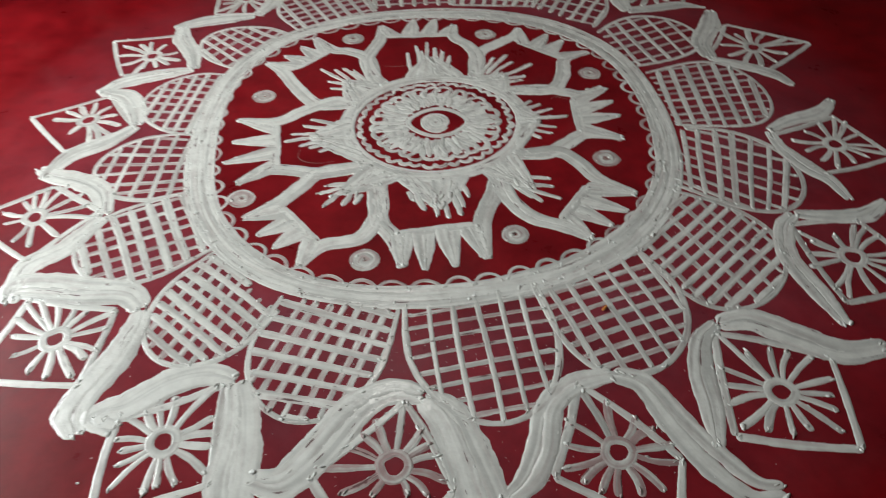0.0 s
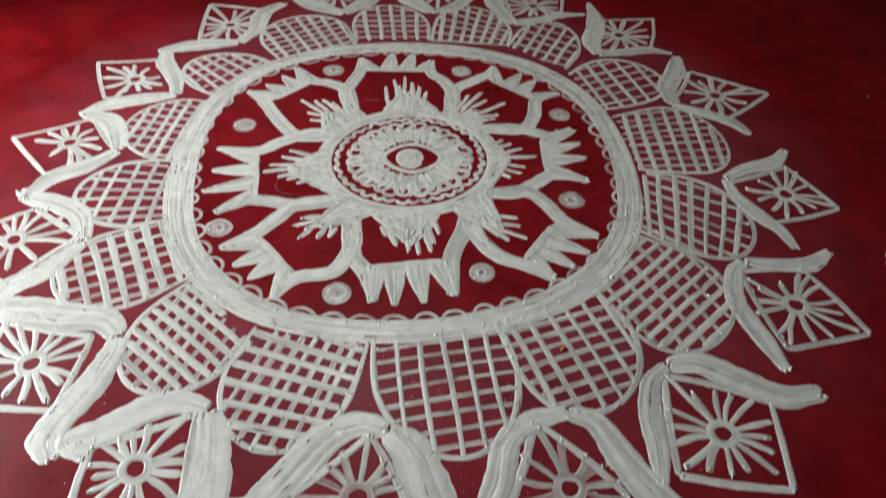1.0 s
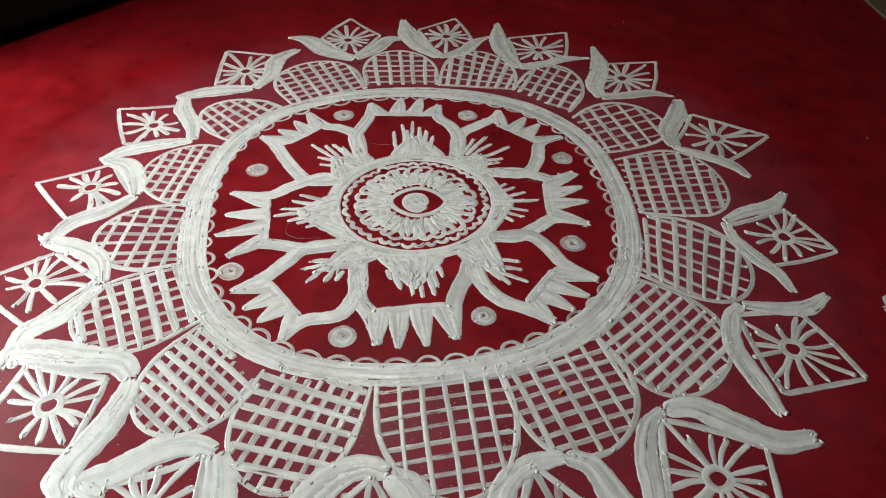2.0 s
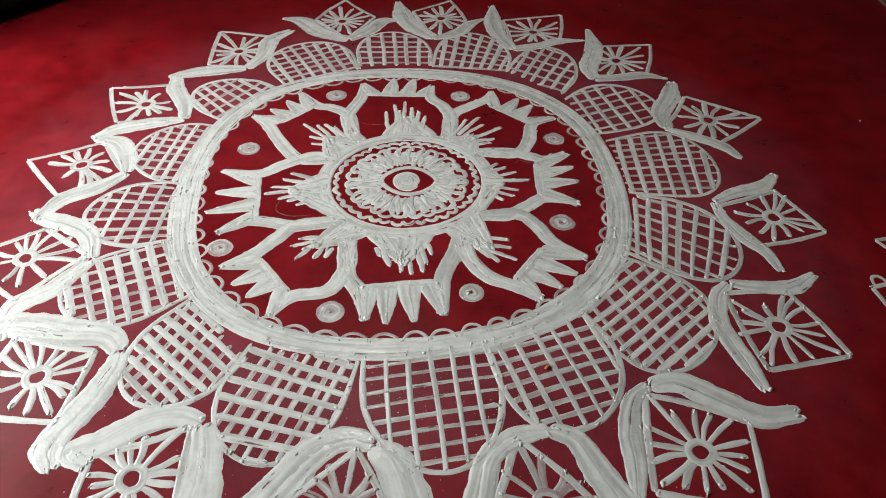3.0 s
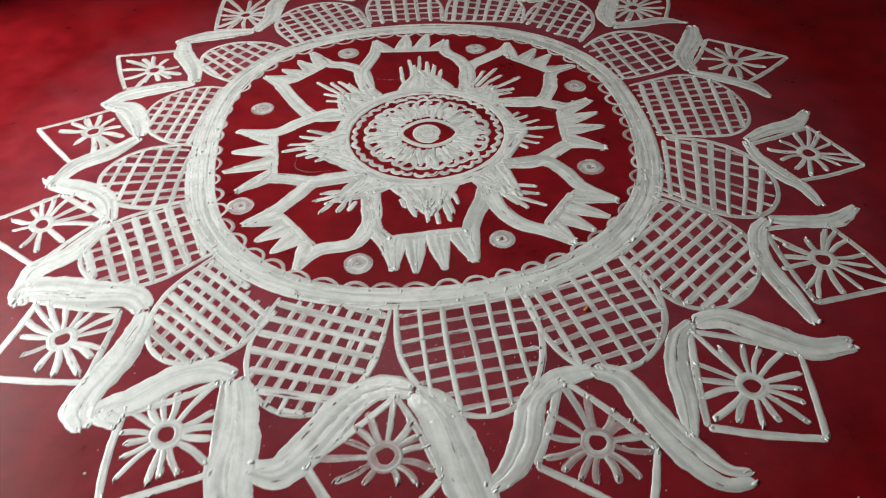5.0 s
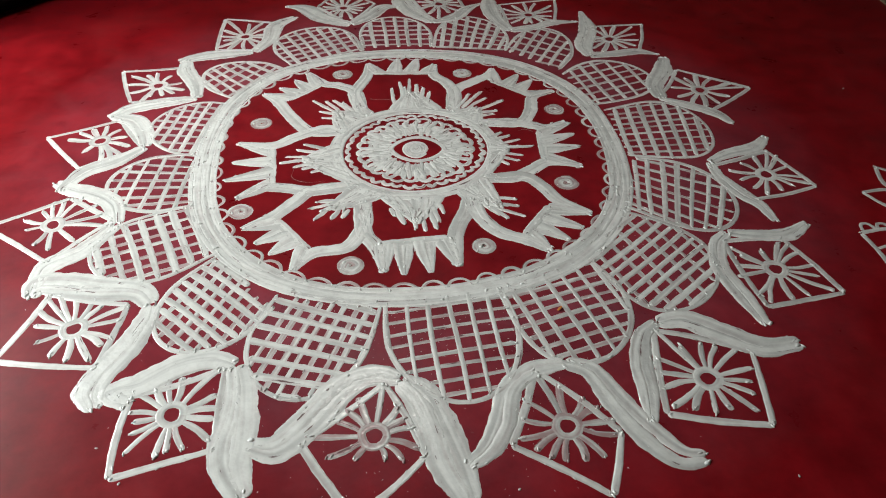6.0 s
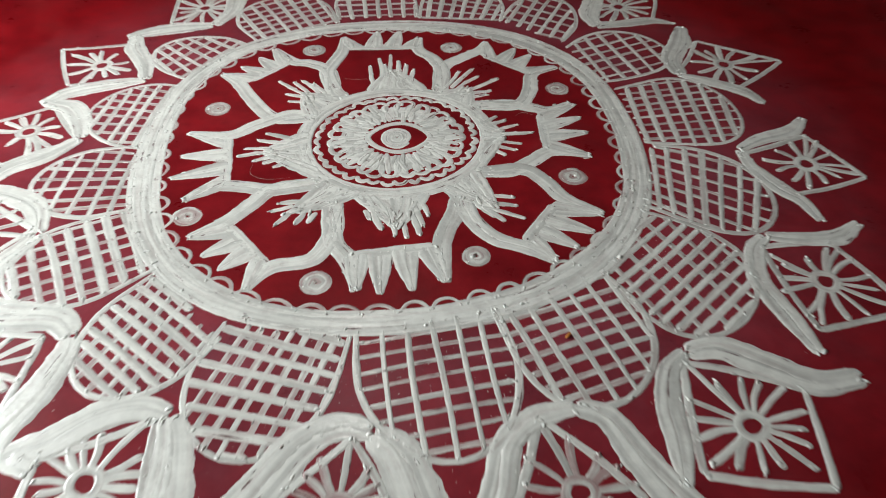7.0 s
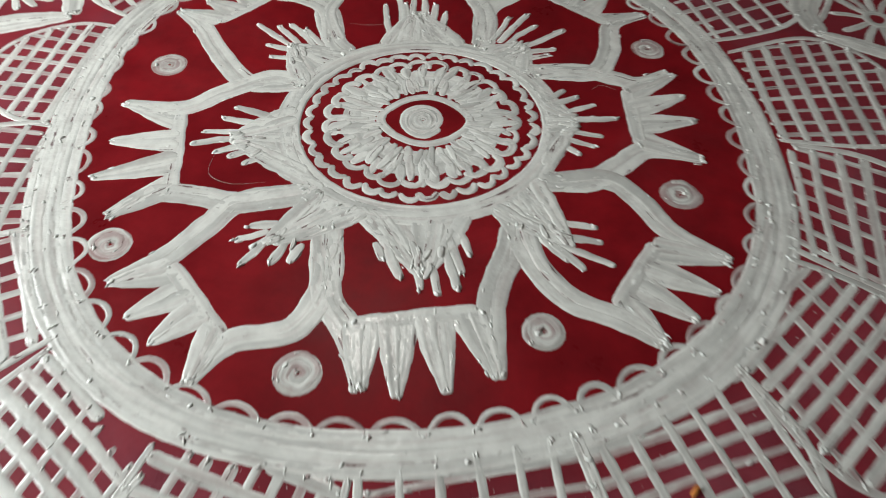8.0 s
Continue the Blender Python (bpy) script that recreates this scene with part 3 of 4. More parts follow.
lattice_petal(277.2, 24.7, 0.443, 0.644, 0.71, 0.7, -0.008, -0.23, (-82, 0.0337, (0.446, 273.1)), (11, 0.0248, (0.537, 269.5)), 0.0085, 0.0078)
lattice_petal(300.2, 22.6, 0.445, 0.632, 0.72, -3.3, 0.01, -0.03, (-70, 0.031, (0.437, 295.3)), (20, 0.0235, (0.578, 293.9)), 0.0095, 0.0095)
lattice_petal(321.7, 20.0, 0.45, 0.648, 0.93, -3.0, -0.007, 0.55, (43, 0.0218, (0.572, 311.5)), (-65, 0.0335, (0.47, 327.6)), 0.0115, 0.0095)
lattice_petal(345.1, 22.2, 0.446, 0.638, 0.8, -4.2, 0.005, 0.18, ((0.448, 354.5), (0.467, 334.3), (0.616, 347.0), (0.611, 335.5), 7), ((0.466, 354.8), (0.59, 350.7), (0.483, 337.7), (0.598, 335.1), 6), 0.0105, 0.009)
lattice_petal(368.8, 23.6, 0.445, 0.641, 0.57, -0.4, 0.005, 0.23, ((0.473, 19.0), (0.449, 357.7), (0.634, 11.5), (0.611, 0.3), 7), ((0.456, 18.0), (0.603, 16.2), (0.437, 358.3), (0.59, 359.7), 8), 0.012, 0.008)
lattice_petal(34.0, 18.2, 0.459, 0.655, 0.97, -1.3, 0.024, 0.51, ((0.513, 44.0), (0.457, 23.8), (0.639, 36.5), (0.606, 26.0), 5), ((0.509, 43.2), (0.606, 40.3), (0.465, 26.5), (0.594, 26.0), 6), 0.0105, 0.009)
lattice_petal(55.0, 18.5, 0.505, 0.689, 0.77, 3.9, 0.005, -0.17, ((0.503, 62.4), (0.618, 63.5), (0.506, 46.2), (0.631, 49.6), 6), ((0.644, 61.6), (0.639, 51.9), (0.496, 62.0), (0.507, 47.3), 5), 0.012, 0.011)
lattice_petal(74.9, 20.9, 0.497, 0.686, 0.76, 3.2, -0.018, -0.14, ((0.602, 83.8), (0.471, 83.1), (0.61, 70.0), (0.5, 69.0), 6), ((0.638, 82.3), (0.611, 69.8), (0.485, 84.0), (0.505, 68.5), 5), 0.0125, 0.0115)
lattice_petal(96.3, 20.7, 0.488, 0.673, 0.68, 0.8, 0.004, -0.15, ((0.637, 102.4), (0.473, 103.4), (0.628, 90.2), (0.465, 89.4), 5), ((0.653, 101.8), (0.641, 91.2), (0.505, 104.6), (0.5, 86.7), 6), 0.0115, 0.011)
lattice_petal(118.6, 22.6, 0.483, 0.665, 0.62, -0.3, 0.005, 0.0, ((0.608, 126.2), (0.477, 127.4), (0.603, 109.2), (0.483, 108.0), 7), ((0.614, 125.5), (0.621, 113.2), (0.481, 127.6), (0.492, 107.3), 6), 0.0115, 0.0105)
lattice_petal(143.1, 21.0, 0.477, 0.62, 0.74, 1.5, 0.001, -0.25, ((0.568, 150.7), (0.482, 154.4), (0.56, 137.4), (0.468, 136.3), 6), ((0.607, 146.8), (0.606, 141.6), (0.458, 152.6), (0.47, 136.6), 6), 0.0115, 0.0105)
lattice_petal(170.2, 26.6, 0.459, 0.582, 0.89, -1.1, -0.012, -0.2, ((0.558, 175.2), (0.569, 163.7), (0.457, 181.6), (0.473, 159.7), 5), ((0.585, 163.7), (0.452, 162.5), (0.512, 180.4), (0.438, 180.9), 7), 0.0115, 0.0095)
lattice_petal(193.8, 22.6, 0.452, 0.606, 0.64, -1.0, -0.0, -0.21, ((0.592, 195.6), (0.574, 187.9), (0.487, 204.4), (0.448, 186.8), 5), ((0.547, 186.0), (0.437, 188.8), (0.575, 199.7), (0.446, 203.6), 6), 0.0105, 0.0095)
lattice_petal(214.4, 19.3, 0.46, 0.647, 0.61, -0.9, 0.007, 0.06, ((0.604, 208.7), (0.614, 218.3), (0.467, 204.4), (0.486, 223.9), 6), ((0.567, 205.9), (0.458, 205.9), (0.601, 218.0), (0.483, 221.6), 6), 0.0135, 0.0095)
lattice_petal(234.8, 19.4, 0.489, 0.648, 0.64, 1.0, 0.013, -0.19, (-40, 0.0205, (0.545, 226.0)), (68, 0.0225, (0.623, 235.5)), 0.0125, 0.0105)
lattice_petal(253.6, 20.7, 0.468, 0.655, 0.64, 0.8, -0.011, -0.17, ((0.487, 246.1), (0.5, 264.8), (0.628, 251.1), (0.622, 260.7), 6), ((0.497, 249.6), (0.587, 249.8), (0.466, 262.0), (0.596, 259.9), 6), 0.0125, 0.0105)
diamond((0.712, 287.7), (0.61, 287.4), (0.722, 281.1), (0.822, 288.4), (0.746, 292.7), mat=THIN, tips=[(0.068, 142), (0.063, 170), (0.07, 197), (0.062, 219), (0.058, 241), (0.056, 260), (0.058, 288), (0.066, 312), (0.069, 348), (0.068, 8), (0.058, 32), (0.057, 59), (0.073, 92), (0.091, 110)])
diamond((0.738, 305.8), (0.629, 306.5), (0.75, 298.4), (0.841, 306.2), (0.751, 313.0), tips=[(0.108, 120), (0.078, 150), (0.068, 171), (0.072, 194), (0.082, 218), (0.067, 238), (0.062, 264), (0.059, 287), (0.079, 312), (0.066, 334), (0.063, 354), (0.073, 15), (0.08, 43), (0.069, 64), (0.07, 83), (0.068, 112)])
diamond((0.717, 329.1), (0.624, 331.7), (0.731, 321.3), (0.826, 329.0), (0.717, 336.2), tips=[(0.086, 137), (0.065, 173), (0.073, 195), (0.078, 231), (0.089, 245), (0.074, 272), (0.072, 297), (0.095, 327), (0.069, 345), (0.075, 9), (0.076, 37), (0.084, 54), (0.077, 66), (0.05, 100), (0.062, 143)])
diamond((0.705, 352.6), (0.596, 353.8), (0.676, 345.2), (0.795, 350.5), (0.73, 359.4), tips=[(0.073, 169), (0.057, 134), (0.069, 92), (0.095, 70), (0.08, 55), (0.06, 27), (0.074, 352), (0.083, 337), (0.057, 316), (0.059, 283), (0.073, 253), (0.064, 230), (0.062, 200)])
diamond((0.713, 20.7), (0.598, 20.9), (0.691, 13.6), (0.834, 18.5), (0.731, 29.2), broad=1.25, tips=[(0.082, 126), (0.065, 109), (0.083, 82), (0.076, 54), (0.092, 24), (0.11, 8), (0.07, 336), (0.07, 294), (0.076, 265), (0.074, 239), (0.071, 208), (0.068, 168)])
diamond((0.733, 46.4), (0.628, 45.5), (0.737, 39.2), (0.875, 45.6), (0.769, 52.4), rays=14, broad=1.25)
diamond((0.752, 66.0), (0.644, 67.7), (0.743, 59.8), (0.893, 63.8), (0.791, 73.4), rays=14, broad=1.25)
diamond((0.765, 86.0), (0.635, 86.8), (0.74, 80.0), (0.889, 84.9), (0.804, 92.0), rays=14, broad=1.25)
diamond((0.763, 106.7), (0.653, 107.5), (0.774, 99.8), (0.903, 104.6), (0.793, 111.8), rays=15, broad=1.25)
diamond((0.708, 130.6), (0.608, 131.7), (0.742, 122.5), (0.844, 129.5), (0.692, 138.5), rays=14, broad=1.25)
diamond((0.668, 156.2), (0.548, 156.9), (0.679, 147.9), (0.792, 154.7), (0.678, 163.7), broad=1.25, tips=[(0.09, 149), (0.068, 128), (0.066, 107), (0.054, 71), (0.055, 15), (0.071, 342), (0.062, 320), (0.054, 297), (0.054, 265), (0.082, 257), (0.067, 215), (0.073, 177)])
diamond((0.661, 177.5), (0.564, 179.8), (0.656, 170.1), (0.777, 177.0), (0.672, 186.2), broad=1.25, tips=[(0.072, 175), (0.064, 150), (0.058, 124), (0.062, 97), (0.054, 59), (0.052, 18), (0.071, 342), (0.078, 319), (0.084, 303), (0.094, 288), (0.048, 244)])
diamond((0.693, 201.0), (0.594, 203.3), (0.668, 194.7), (0.805, 198.5), (0.71, 209.5), tips=[(0.054, 132), (0.061, 112), (0.071, 96), (0.084, 73), (0.083, 45), (0.082, 20), (0.094, 358), (0.071, 320), (0.073, 285), (0.06, 258), (0.047, 200), (0.059, 168)])
diamond((0.717, 224.2), (0.633, 225.1), (0.719, 216.4), (0.828, 222.9), (0.733, 231.8), tips=[(0.101, 135), (0.087, 124), (0.087, 109), (0.068, 83), (0.059, 62), (0.087, 36), (0.073, 17), (0.069, 343), (0.066, 328), (0.08, 307), (0.066, 281), (0.058, 255), (0.055, 211), (0.064, 174), (0.079, 151)])
diamond((0.732, 244.0), (0.635, 245.3), (0.736, 238.4), (0.842, 243.6), (0.755, 250.6), tips=[(0.061, 176), (0.051, 193), (0.056, 213), (0.075, 233), (0.067, 266), (0.059, 278), (0.063, 299), (0.075, 326), (0.06, 354), (0.064, 10), (0.064, 33), (0.096, 59), (0.066, 92), (0.065, 108), (0.057, 126), (0.078, 148)])
diamond((0.694, 266.4), (0.607, 266.8), (0.719, 258.8), (0.81, 265.7), (0.723, 272.1), mat=THIN, tips=[(0.09, 181), (0.069, 157), (0.059, 134), (0.069, 112), (0.088, 85), (0.06, 57), (0.052, 34), (0.055, 14), (0.066, 342), (0.055, 318), (0.041, 295), (0.045, 237), (0.068, 209)])
leaf([(0.614, 291.9), (0.611, 286.9), (0.635, 283.0), (0.686, 280.7), (0.72, 278.6), (0.742, 276.2)], 0.036)
leaf([(0.614, 291.9), (0.642, 294.2), (0.697, 294.6), (0.759, 295.0), (0.809, 296.2), (0.827, 298.3)], 0.042)
leaf([(0.621, 308.1), (0.627, 304.5), (0.665, 300.8), (0.708, 298.7), (0.752, 296.2)], 0.03)
leaf([(0.621, 308.1), (0.645, 311.5), (0.702, 313.2), (0.756, 314.6), (0.797, 318.1)], 0.044, full=0.98)
leaf([(0.626, 334.3), (0.617, 330.3), (0.641, 324.8), (0.694, 321.1), (0.744, 318.2)], 0.032)
leaf([(0.626, 334.3), (0.682, 335.7), (0.727, 337.7), (0.761, 341.2)], 0.03)
leaf([(0.601, 355.4), (0.614, 350.5), (0.646, 345.9), (0.68, 343.7), (0.706, 340.1)], 0.028)
leaf([(0.601, 355.4), (0.649, 358.4), (0.71, 0.6), (0.753, 3.8)], 0.03)
leaf([(0.605, 20.6), (0.642, 16.5), (0.687, 12.6), (0.704, 8.3)], 0.028, full=1.35)
leaf([(0.605, 20.6), (0.631, 26.3), (0.697, 30.1), (0.756, 34.3)], 0.042, full=1.35)
leaf([(0.611, 44.5), (0.662, 41.8), (0.727, 38.9), (0.755, 35.7)], 0.03, full=1.35, end=0.22)
leaf([(0.611, 44.5), (0.652, 48.7), (0.752, 52.6), (0.847, 57.3)], 0.046, full=1.35, end=0.22)
leaf([(0.631, 66.8), (0.676, 62.8), (0.733, 60.1), (0.776, 55.7)], 0.03, full=1.35, end=0.22)
leaf([(0.631, 66.8), (0.687, 71.9), (0.765, 75.0), (0.881, 76.8)], 0.042, full=1.35, end=0.22)
leaf([(0.638, 86.9), (0.673, 81.8), (0.742, 79.5), (0.787, 77.1)], 0.034, full=1.35, end=0.22)
leaf([(0.638, 86.9), (0.703, 91.6), (0.775, 94.0), (0.875, 94.9)], 0.052, full=1.35, end=0.22)
leaf([(0.645, 106.9), (0.69, 101.8), (0.747, 98.2), (0.746, 94.4)], 0.038, full=1.35, end=0.22)
leaf([(0.645, 106.9), (0.713, 112.2), (0.8, 114.6), (0.835, 117.5)], 0.052, full=1.35, end=0.22)
leaf([(0.615, 133.3), (0.654, 127.0), (0.721, 122.8), (0.753, 117.6)], 0.044, full=1.35)
leaf([(0.615, 133.3), (0.661, 138.6), (0.696, 143.4), (0.714, 146.7)], 0.042, full=1.35)
leaf([(0.546, 157.4), (0.593, 152.3), (0.663, 148.6), (0.705, 145.1)], 0.038, full=1.35)
leaf([(0.546, 157.4), (0.6, 161.5), (0.657, 165.5), (0.685, 169.6)], 0.038, full=1.35)
leaf([(0.561, 179.3), (0.579, 174.6), (0.622, 170.0), (0.665, 169.2), (0.694, 168.3)], 0.034, full=1.35)
leaf([(0.561, 179.3), (0.603, 184.2), (0.658, 187.2), (0.692, 192.3)], 0.036, full=1.35)
leaf([(0.589, 204.8), (0.593, 198.7), (0.624, 194.5), (0.672, 192.1), (0.703, 189.8)], 0.04)
leaf([(0.589, 204.8), (0.654, 209.1), (0.709, 210.6), (0.744, 214.7)], 0.042)
leaf([(0.608, 227.5), (0.608, 223.3), (0.654, 218.9), (0.699, 215.3), (0.732, 213.7), (0.747, 215.6)], 0.046, full=1.35)
leaf([(0.608, 227.5), (0.634, 229.8), (0.685, 232.0), (0.733, 233.1), (0.764, 234.2), (0.777, 236.6)], 0.04, full=1.35)
leaf([(0.625, 246.3), (0.632, 242.7), (0.663, 239.5), (0.716, 237.8), (0.75, 236.1), (0.748, 239.0)], 0.038, full=1.35)
leaf([(0.625, 246.3), (0.656, 248.8), (0.701, 250.9), (0.742, 252.0), (0.776, 253.0), (0.808, 255.7)], 0.05, full=1.35)
leaf([(0.599, 268.9), (0.593, 265.1), (0.622, 261.4), (0.69, 258.8), (0.731, 256.3), (0.737, 253.3)], 0.042, full=1.35)
leaf([(0.599, 268.9), (0.628, 272.0), (0.688, 273.9), (0.734, 274.7), (0.793, 276.0)], 0.052, full=1.35)
crown((0.29, 178.8), (0.3, 206.7), [(0.373, 177.1), (0.373, 188.0), (0.389, 197.0), (0.377, 207.1)])
crown((0.335, 222.6), (0.359, 241.0), [(0.403, 220.4), (0.41, 227.4), (0.411, 233.2), (0.422, 241.4)])
crown((0.302, 257.9), (0.283, 283.3), [(0.378, 263.0), (0.382, 268.2), (0.378, 275.0), (0.37, 282.5)])
crown((0.334, 305.5), (0.311, 323.2), [(0.402, 307.0), (0.404, 313.7), (0.403, 320.0), (0.395, 326.7)])
crown((0.26, 350.9), (0.265, 15.3), [(0.343, 349.8), (0.345, 1.8), (0.344, 9.9), (0.351, 17.4)])
crown((0.338, 39.5), (0.339, 60.3), [(0.406, 37.8), (0.407, 47.9), (0.409, 53.7), (0.404, 63.1)])
crown((0.331, 83.8), (0.345, 109.0), [(0.385, 84.3), (0.413, 90.7), (0.417, 97.3), (0.406, 107.9)])
crown((0.352, 128.9), (0.349, 145.9), [(0.429, 128.8), (0.418, 134.7), (0.414, 141.3), (0.422, 147.0)])
forked_stem([(0.18, 226.4), (0.247, 216.5), (0.281, 209.4), (0.326, 204.7), (0.377, 207.1)], [(0.247, 216.5), (0.287, 218.9), (0.344, 221.2), (0.403, 220.4)])
forked_stem([(0.201, 241.1), (0.261, 250.0), (0.329, 249.9), (0.368, 242.3), (0.422, 241.4)], [(0.28, 251.5), (0.31, 257.3), (0.34, 261.0), (0.378, 263.0)])
forked_stem([(0.201, 302.2), (0.255, 298.6), (0.311, 299.9), (0.355, 304.7), (0.402, 307.0)], [(0.229, 295.7), (0.261, 288.6), (0.299, 284.5), (0.37, 282.5)])
forked_stem([(0.187, 326.3), (0.236, 335.5), (0.277, 332.5), (0.328, 327.1), (0.395, 326.7)], [(0.223, 333.3), (0.246, 342.5), (0.277, 350.4), (0.343, 349.8)])
forked_stem([(0.183, 34.7), (0.249, 24.9), (0.299, 31.5), (0.348, 39.6), (0.406, 37.8)], [(0.236, 27.2), (0.272, 20.0), (0.299, 16.3), (0.347, 18.5)])
forked_stem([(0.188, 64.5), (0.263, 70.5), (0.317, 66.2), (0.365, 62.6), (0.404, 63.1)], [(0.251, 70.0), (0.298, 77.2), (0.328, 83.4), (0.385, 84.3)])
forked_stem([(0.206, 127.7), (0.28, 121.1), (0.329, 124.5), (0.358, 128.3), (0.429, 128.8)], [(0.272, 122.5), (0.307, 116.5), (0.347, 110.8), (0.406, 107.9)])
forked_stem([(0.172, 157.0), (0.238, 163.6), (0.314, 154.2), (0.368, 148.9), (0.425, 147.1)], [(0.214, 158.9), (0.257, 169.7), (0.301, 177.9), (0.373, 177.1)])
tuft((0.158, 174.2), (0.184, 229.0), (0.237, 189.5), [((0.187, 180.3), (0.236, 176.1)), ((0.202, 183.1), (0.245, 181.4)), ((0.218, 187.4), (0.266, 186.5)), ((0.221, 191.2), (0.28, 191.1)), ((0.217, 194.2), (0.254, 195.5)), ((0.209, 197.2), (0.239, 198.3)), ((0.198, 201.0), (0.225, 202.7))])
tuft((0.174, 160.5), (0.181, 127.1), (0.243, 140.7), [((0.239, 140.8), (0.313, 140.1)), ((0.225, 142.8), (0.267, 145.4)), ((0.211, 145.3), (0.245, 149.6)), ((0.232, 138.5), (0.289, 136.7)), ((0.226, 135.0), (0.28, 133.6)), ((0.215, 132.7), (0.256, 132.0))])
tuft((0.171, 109.8), (0.178, 72.4), (0.249, 93.4), [((0.183, 104.9), (0.268, 103.4)), ((0.197, 100.8), (0.295, 98.8)), ((0.228, 95.5), (0.307, 93.9)), ((0.228, 91.3), (0.281, 90.8)), ((0.219, 87.9), (0.264, 87.2)), ((0.194, 82.3), (0.243, 83.6)), ((0.219, 97.9), (0.267, 96.9))])
tuft((0.183, 64.1), (0.181, 34.7), (0.217, 50.2), [((0.202, 51.0), (0.286, 46.0)), ((0.192, 48.2), (0.24, 40.8)), ((0.186, 44.3), (0.224, 39.6)), ((0.21, 55.1), (0.267, 53.4)), ((0.214, 58.8), (0.285, 58.7)), ((0.206, 62.2), (0.264, 62.8))])
tuft((0.161, 21.1), (0.172, 331.9), (0.194, 2.1), [((0.178, 2.3), (0.246, 2.6)), ((0.174, 12.3), (0.208, 15.0)), ((0.169, 16.5), (0.196, 20.0)), ((0.184, 6.9), (0.224, 9.8)), ((0.184, 355.3), (0.224, 353.9)), ((0.176, 351.2), (0.215, 348.2)), ((0.169, 347.0), (0.2, 343.1))])
tuft((0.173, 300.1), (0.184, 322.1), (0.259, 309.2), [((0.254, 308.1), (0.306, 312.6)), ((0.25, 306.0), (0.291, 306.9)), ((0.239, 305.6), (0.274, 305.8)), ((0.248, 310.2), (0.278, 315.7)), ((0.228, 312.5), (0.262, 318.4)), ((0.226, 305.4), (0.247, 304.8))])
tuft((0.194, 245.0), (0.17, 288.5), (0.246, 272.1), [((0.209, 261.8), (0.249, 266.6)), ((0.217, 268.7), (0.262, 271.3)), ((0.226, 273.5), (0.27, 274.9)), ((0.212, 278.1), (0.265, 279.4)), ((0.202, 280.3), (0.245, 281.3)), ((0.187, 283.6), (0.224, 284.5)), ((0.209, 258.2), (0.228, 261.4))])
tuft((0.219, 228.9), (0.222, 250.3), (0.259, 232.1), [((0.235, 229.0), (0.257, 225.0)), ((0.251, 229.2), (0.278, 226.3)), ((0.262, 231.8), (0.298, 232.4)), ((0.251, 235.9), (0.278, 237.2)), ((0.242, 239.7), (0.266, 240.3)), ((0.224, 247.4), (0.244, 248.1)), ((0.249, 231.8), (0.275, 230.5))])
spot(0.125, -0.308, 0.0231, 0.003)
spot(0.296, -0.120, 0.0248, 0.007)
spot(0.309, 0.162, 0.0242, 0.006)
spot(0.107, 0.335, 0.0253, 0.007)
spot(-0.183, 0.327, 0.0264, 0.004)
spot(-0.338, 0.100, 0.0253, 0.006)
spot(-0.319, -0.211, 0.0242, 0.005)
spot(-0.104, -0.358, 0.0248, 0.003)


# ---- the start of a second drawing beside it, the floor's edge, and crumbs ----
def open_leaf(tip, far, bulge, label):
    """A pointed leaf drawn as an outline, with a short vein."""
    tip, far = np.array(tip), np.array(far)
    side = (far - tip)[::-1] * (-1, 1) * bulge
    thing = empty("outlined_leaf", *tip, label, "painted leaf")
    for k in (-1, 1):
        line = [tuple(tip), tuple(tip + (far - tip) * 0.35 + side * k), tuple(tip + (far - tip) * 0.75 + side * k * 0.8), tuple(far)]
        Paint().stroke(line, [0.009, 0.014, 0.012], 0.0015).ends(line, 0.004).make("outline", LINE, thing)
    vein = [tuple(tip + (far - tip) * 0.45), tuple(tip + (far - tip) * 0.9)]
    Paint().stroke(vein, 0.012, 0.0014).make("vein", LINE, thing)


open_leaf((0.932, -0.065), (0.985, -0.205), 0.2, "pointed leaf outlined in white, part of a second drawing")
open_leaf((0.865, -0.151), (0.985, -0.205), 0.22, "pointed leaf outlined in white, lying below another")


def fan():
    thing = empty("painted_fan", 0.808, -0.272, "corner of a white fan with looped edge and ribs", "painted fan")
    edge = [(0.806, -0.274), (0.842, -0.264), (0.876, -0.262), (0.93, -0.27)]
    Paint().stroke(edge, 0.011, 0.0015).ends(edge).make("edge", LINE, thing)
    side = [(0.806, -0.275), (0.814, -0.325), (0.818, -0.375), (0.84, -0.44)]
    Paint().stroke(side, 0.011, 0.0015).ends(side).make("edge", LINE, thing)
    for k in range(4):
        x = 0.812 + 0.03 * k
        loop = [(x, -0.268), (x + 0.004, -0.25), (x + 0.017, -0.247), (x + 0.027, -0.262)]
        Paint().stroke(loop, 0.008, 0.0014, step=0.003).make("loop", LINE, thing)
    for k in range(4):
        y = -0.316 - 0.03 * k
        rib = [(0.817, y), (0.86, y + 0.017), (0.9, y + 0.03)]
        Paint().stroke(rib, 0.008, 0.0012).make("rib", LINE, thing)


fan()
wall("floor_border", (1.365, SOUTH, -0.01), (EAST, NORTH, 0.006), BEIGE, "plain beige cement strip along the red floor", "floor")


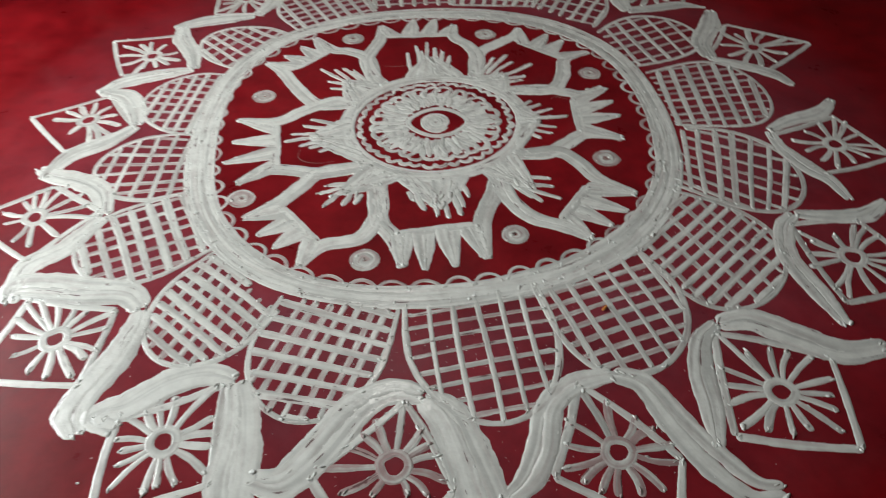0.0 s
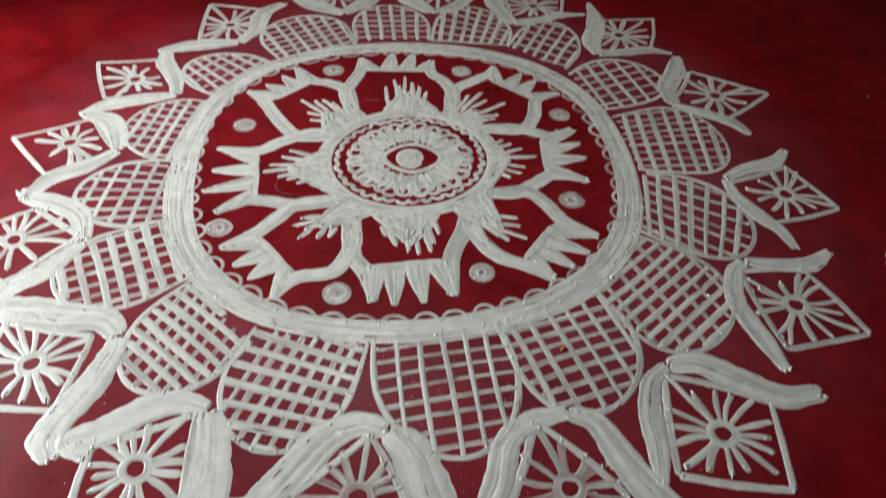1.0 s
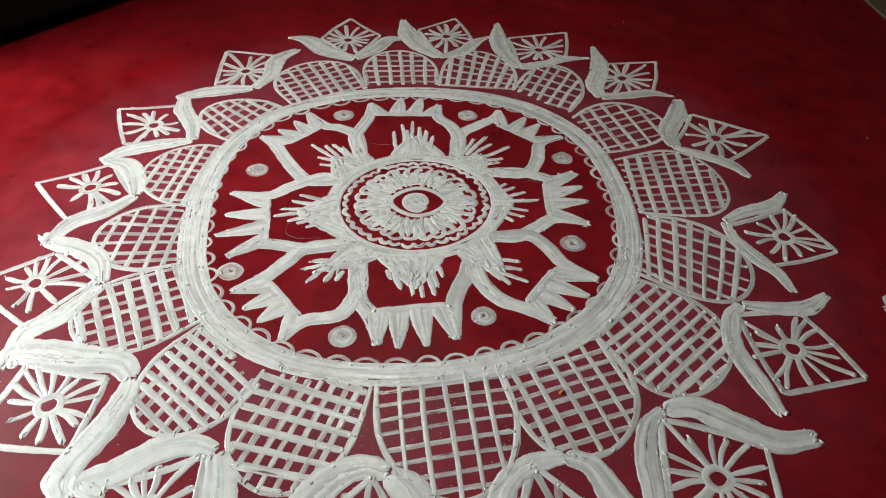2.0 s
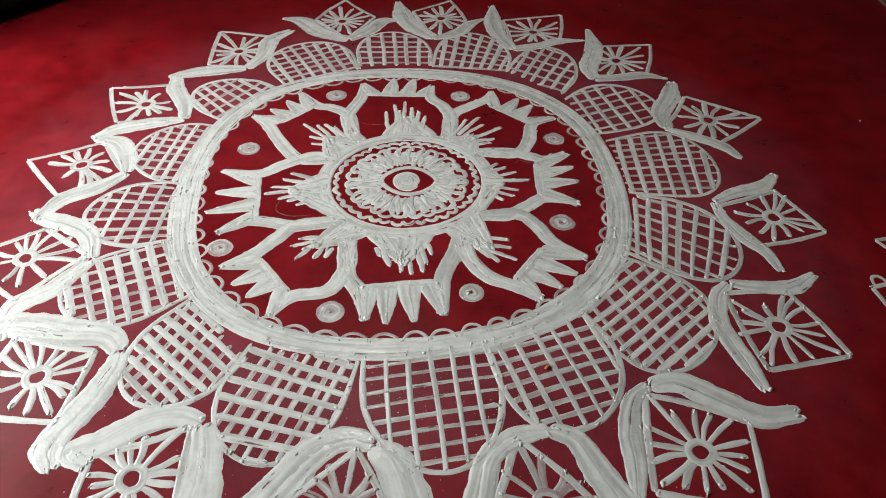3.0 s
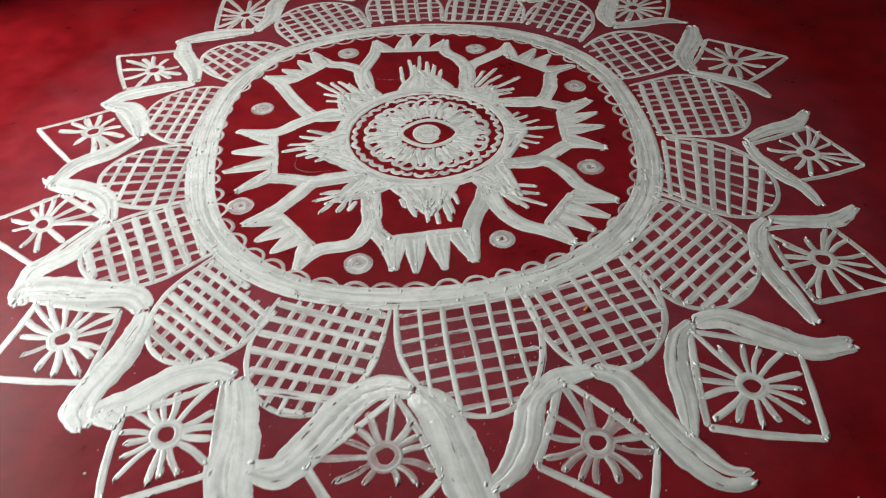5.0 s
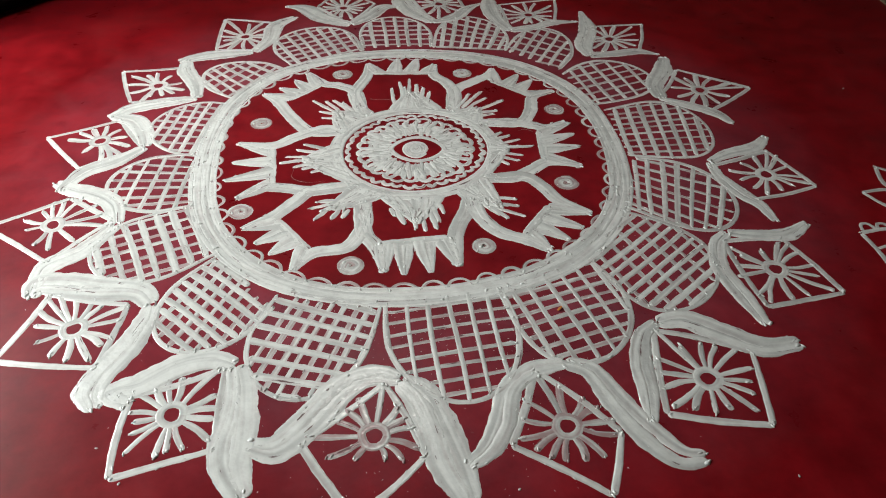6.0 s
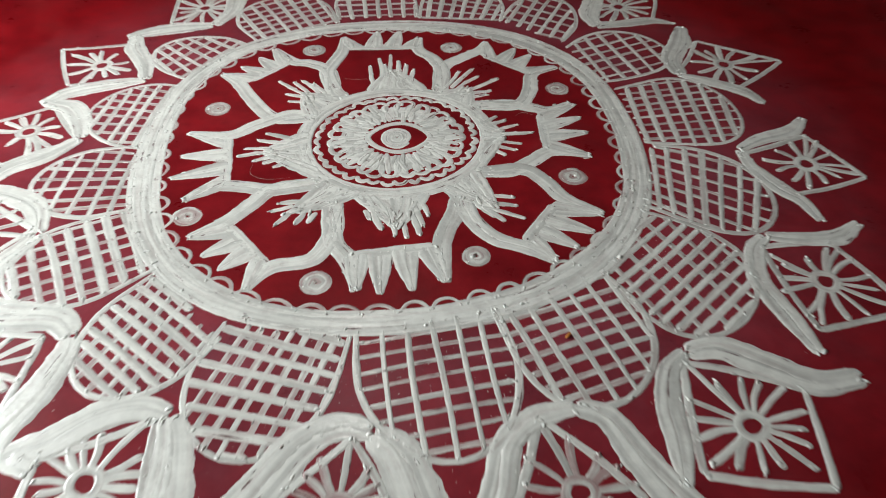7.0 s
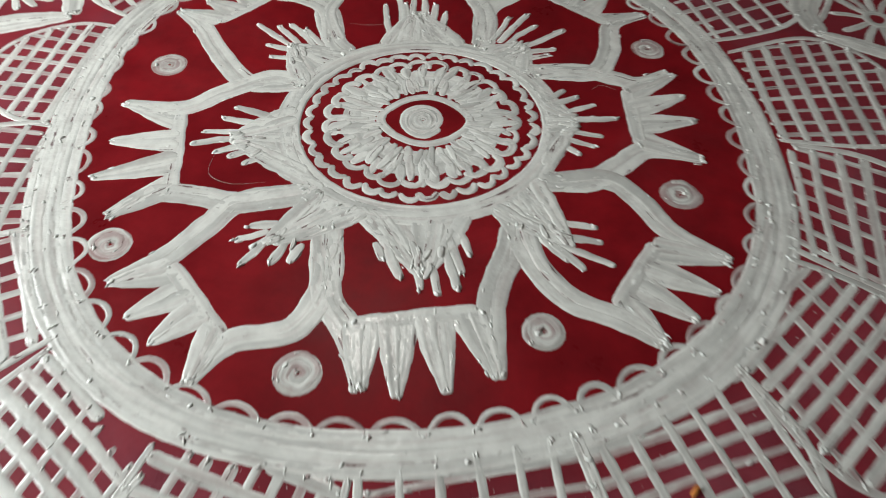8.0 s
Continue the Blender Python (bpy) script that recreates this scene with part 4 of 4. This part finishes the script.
def crumb(name, x, y, long, wide, turn, mat, label):
    bm = bmesh.new()
    bmesh.ops.create_icosphere(bm, subdivisions=2, radius=1.0)
    for vert in bm.verts:
        k = 1 + 0.25 * noise.noise(vert.co * 1.7 + Vector((x * 90, y * 90, 0)))
        vert.co = (vert.co.x * long * k, vert.co.y * wide * k, max(vert.co.z, -0.5) * wide * 0.6 * k + wide * 0.3)
    me = bpy.data.meshes.new(name)
    bm.to_mesh(me)
    bm.free()
    me.materials.append(mat)
    ob = new(name, me)
    ob.matrix_world = pose(x, y, 0.0, 0, 0, turn)
    return tagged(ob, label, "crumb")


flake = crumb("orange_flake", 0.236, -0.461, 0.0065, 0.0022, 50, ORANGE, "tiny orange flake lying on a painted lattice")
flake.location.z = 0.0016
for x, y, size in ((1.014, 0.263, 0.0022), (0.573, 0.879, 0.0018), (-0.404, -0.709, 0.0024), (-0.358, -0.76, 0.0024), (0.143, -0.771, 0.0022), (0.501, -0.755, 0.002), (0.64, 0.93, 0.0018)):
    crumb("paint_crumb", x, y, size, size * 0.6, rng.uniform(0, 180), LINE, "tiny crumb of white paint on the red floor")["group"] = "crumbs of paint"


def scratch(points, label):
    line = [xy(*p) for p in points]
    thing = Paint().stroke(line, [0.0006, 0.0013, 0.0005], 0.0006, columns=4).make("paint_scratch", PALE)
    tagged(thing, label, "scratch")


scratch([(0.251, 196), (0.262, 203), (0.244, 209), (0.207, 213.5)], "thin pale scratch of paint on the red floor")
scratch([(0.228, 17), (0.245, 18.5), (0.262, 15)], "thin pale scratch of paint beside a tuft")
scratch([(0.236, 118), (0.222, 113), (0.215, 106)], "thin pale scratch of paint beside the ring")


def spatter():
    drops = Paint()
    for _ in range(420):
        r, a = rng.uniform(0.455, 0.80), rng.gauss(277, 19)
        x, y = xy(r, a)
        drops.bead(x, y, rng.uniform(0.0004, 0.001), rng.uniform(0.0002, 0.0005))
    tagged(drops.make("paint_spatter", PALE), "fine spatter of dried paint drops on the red floor", "paint spatter", kind="stuff")


spatter()
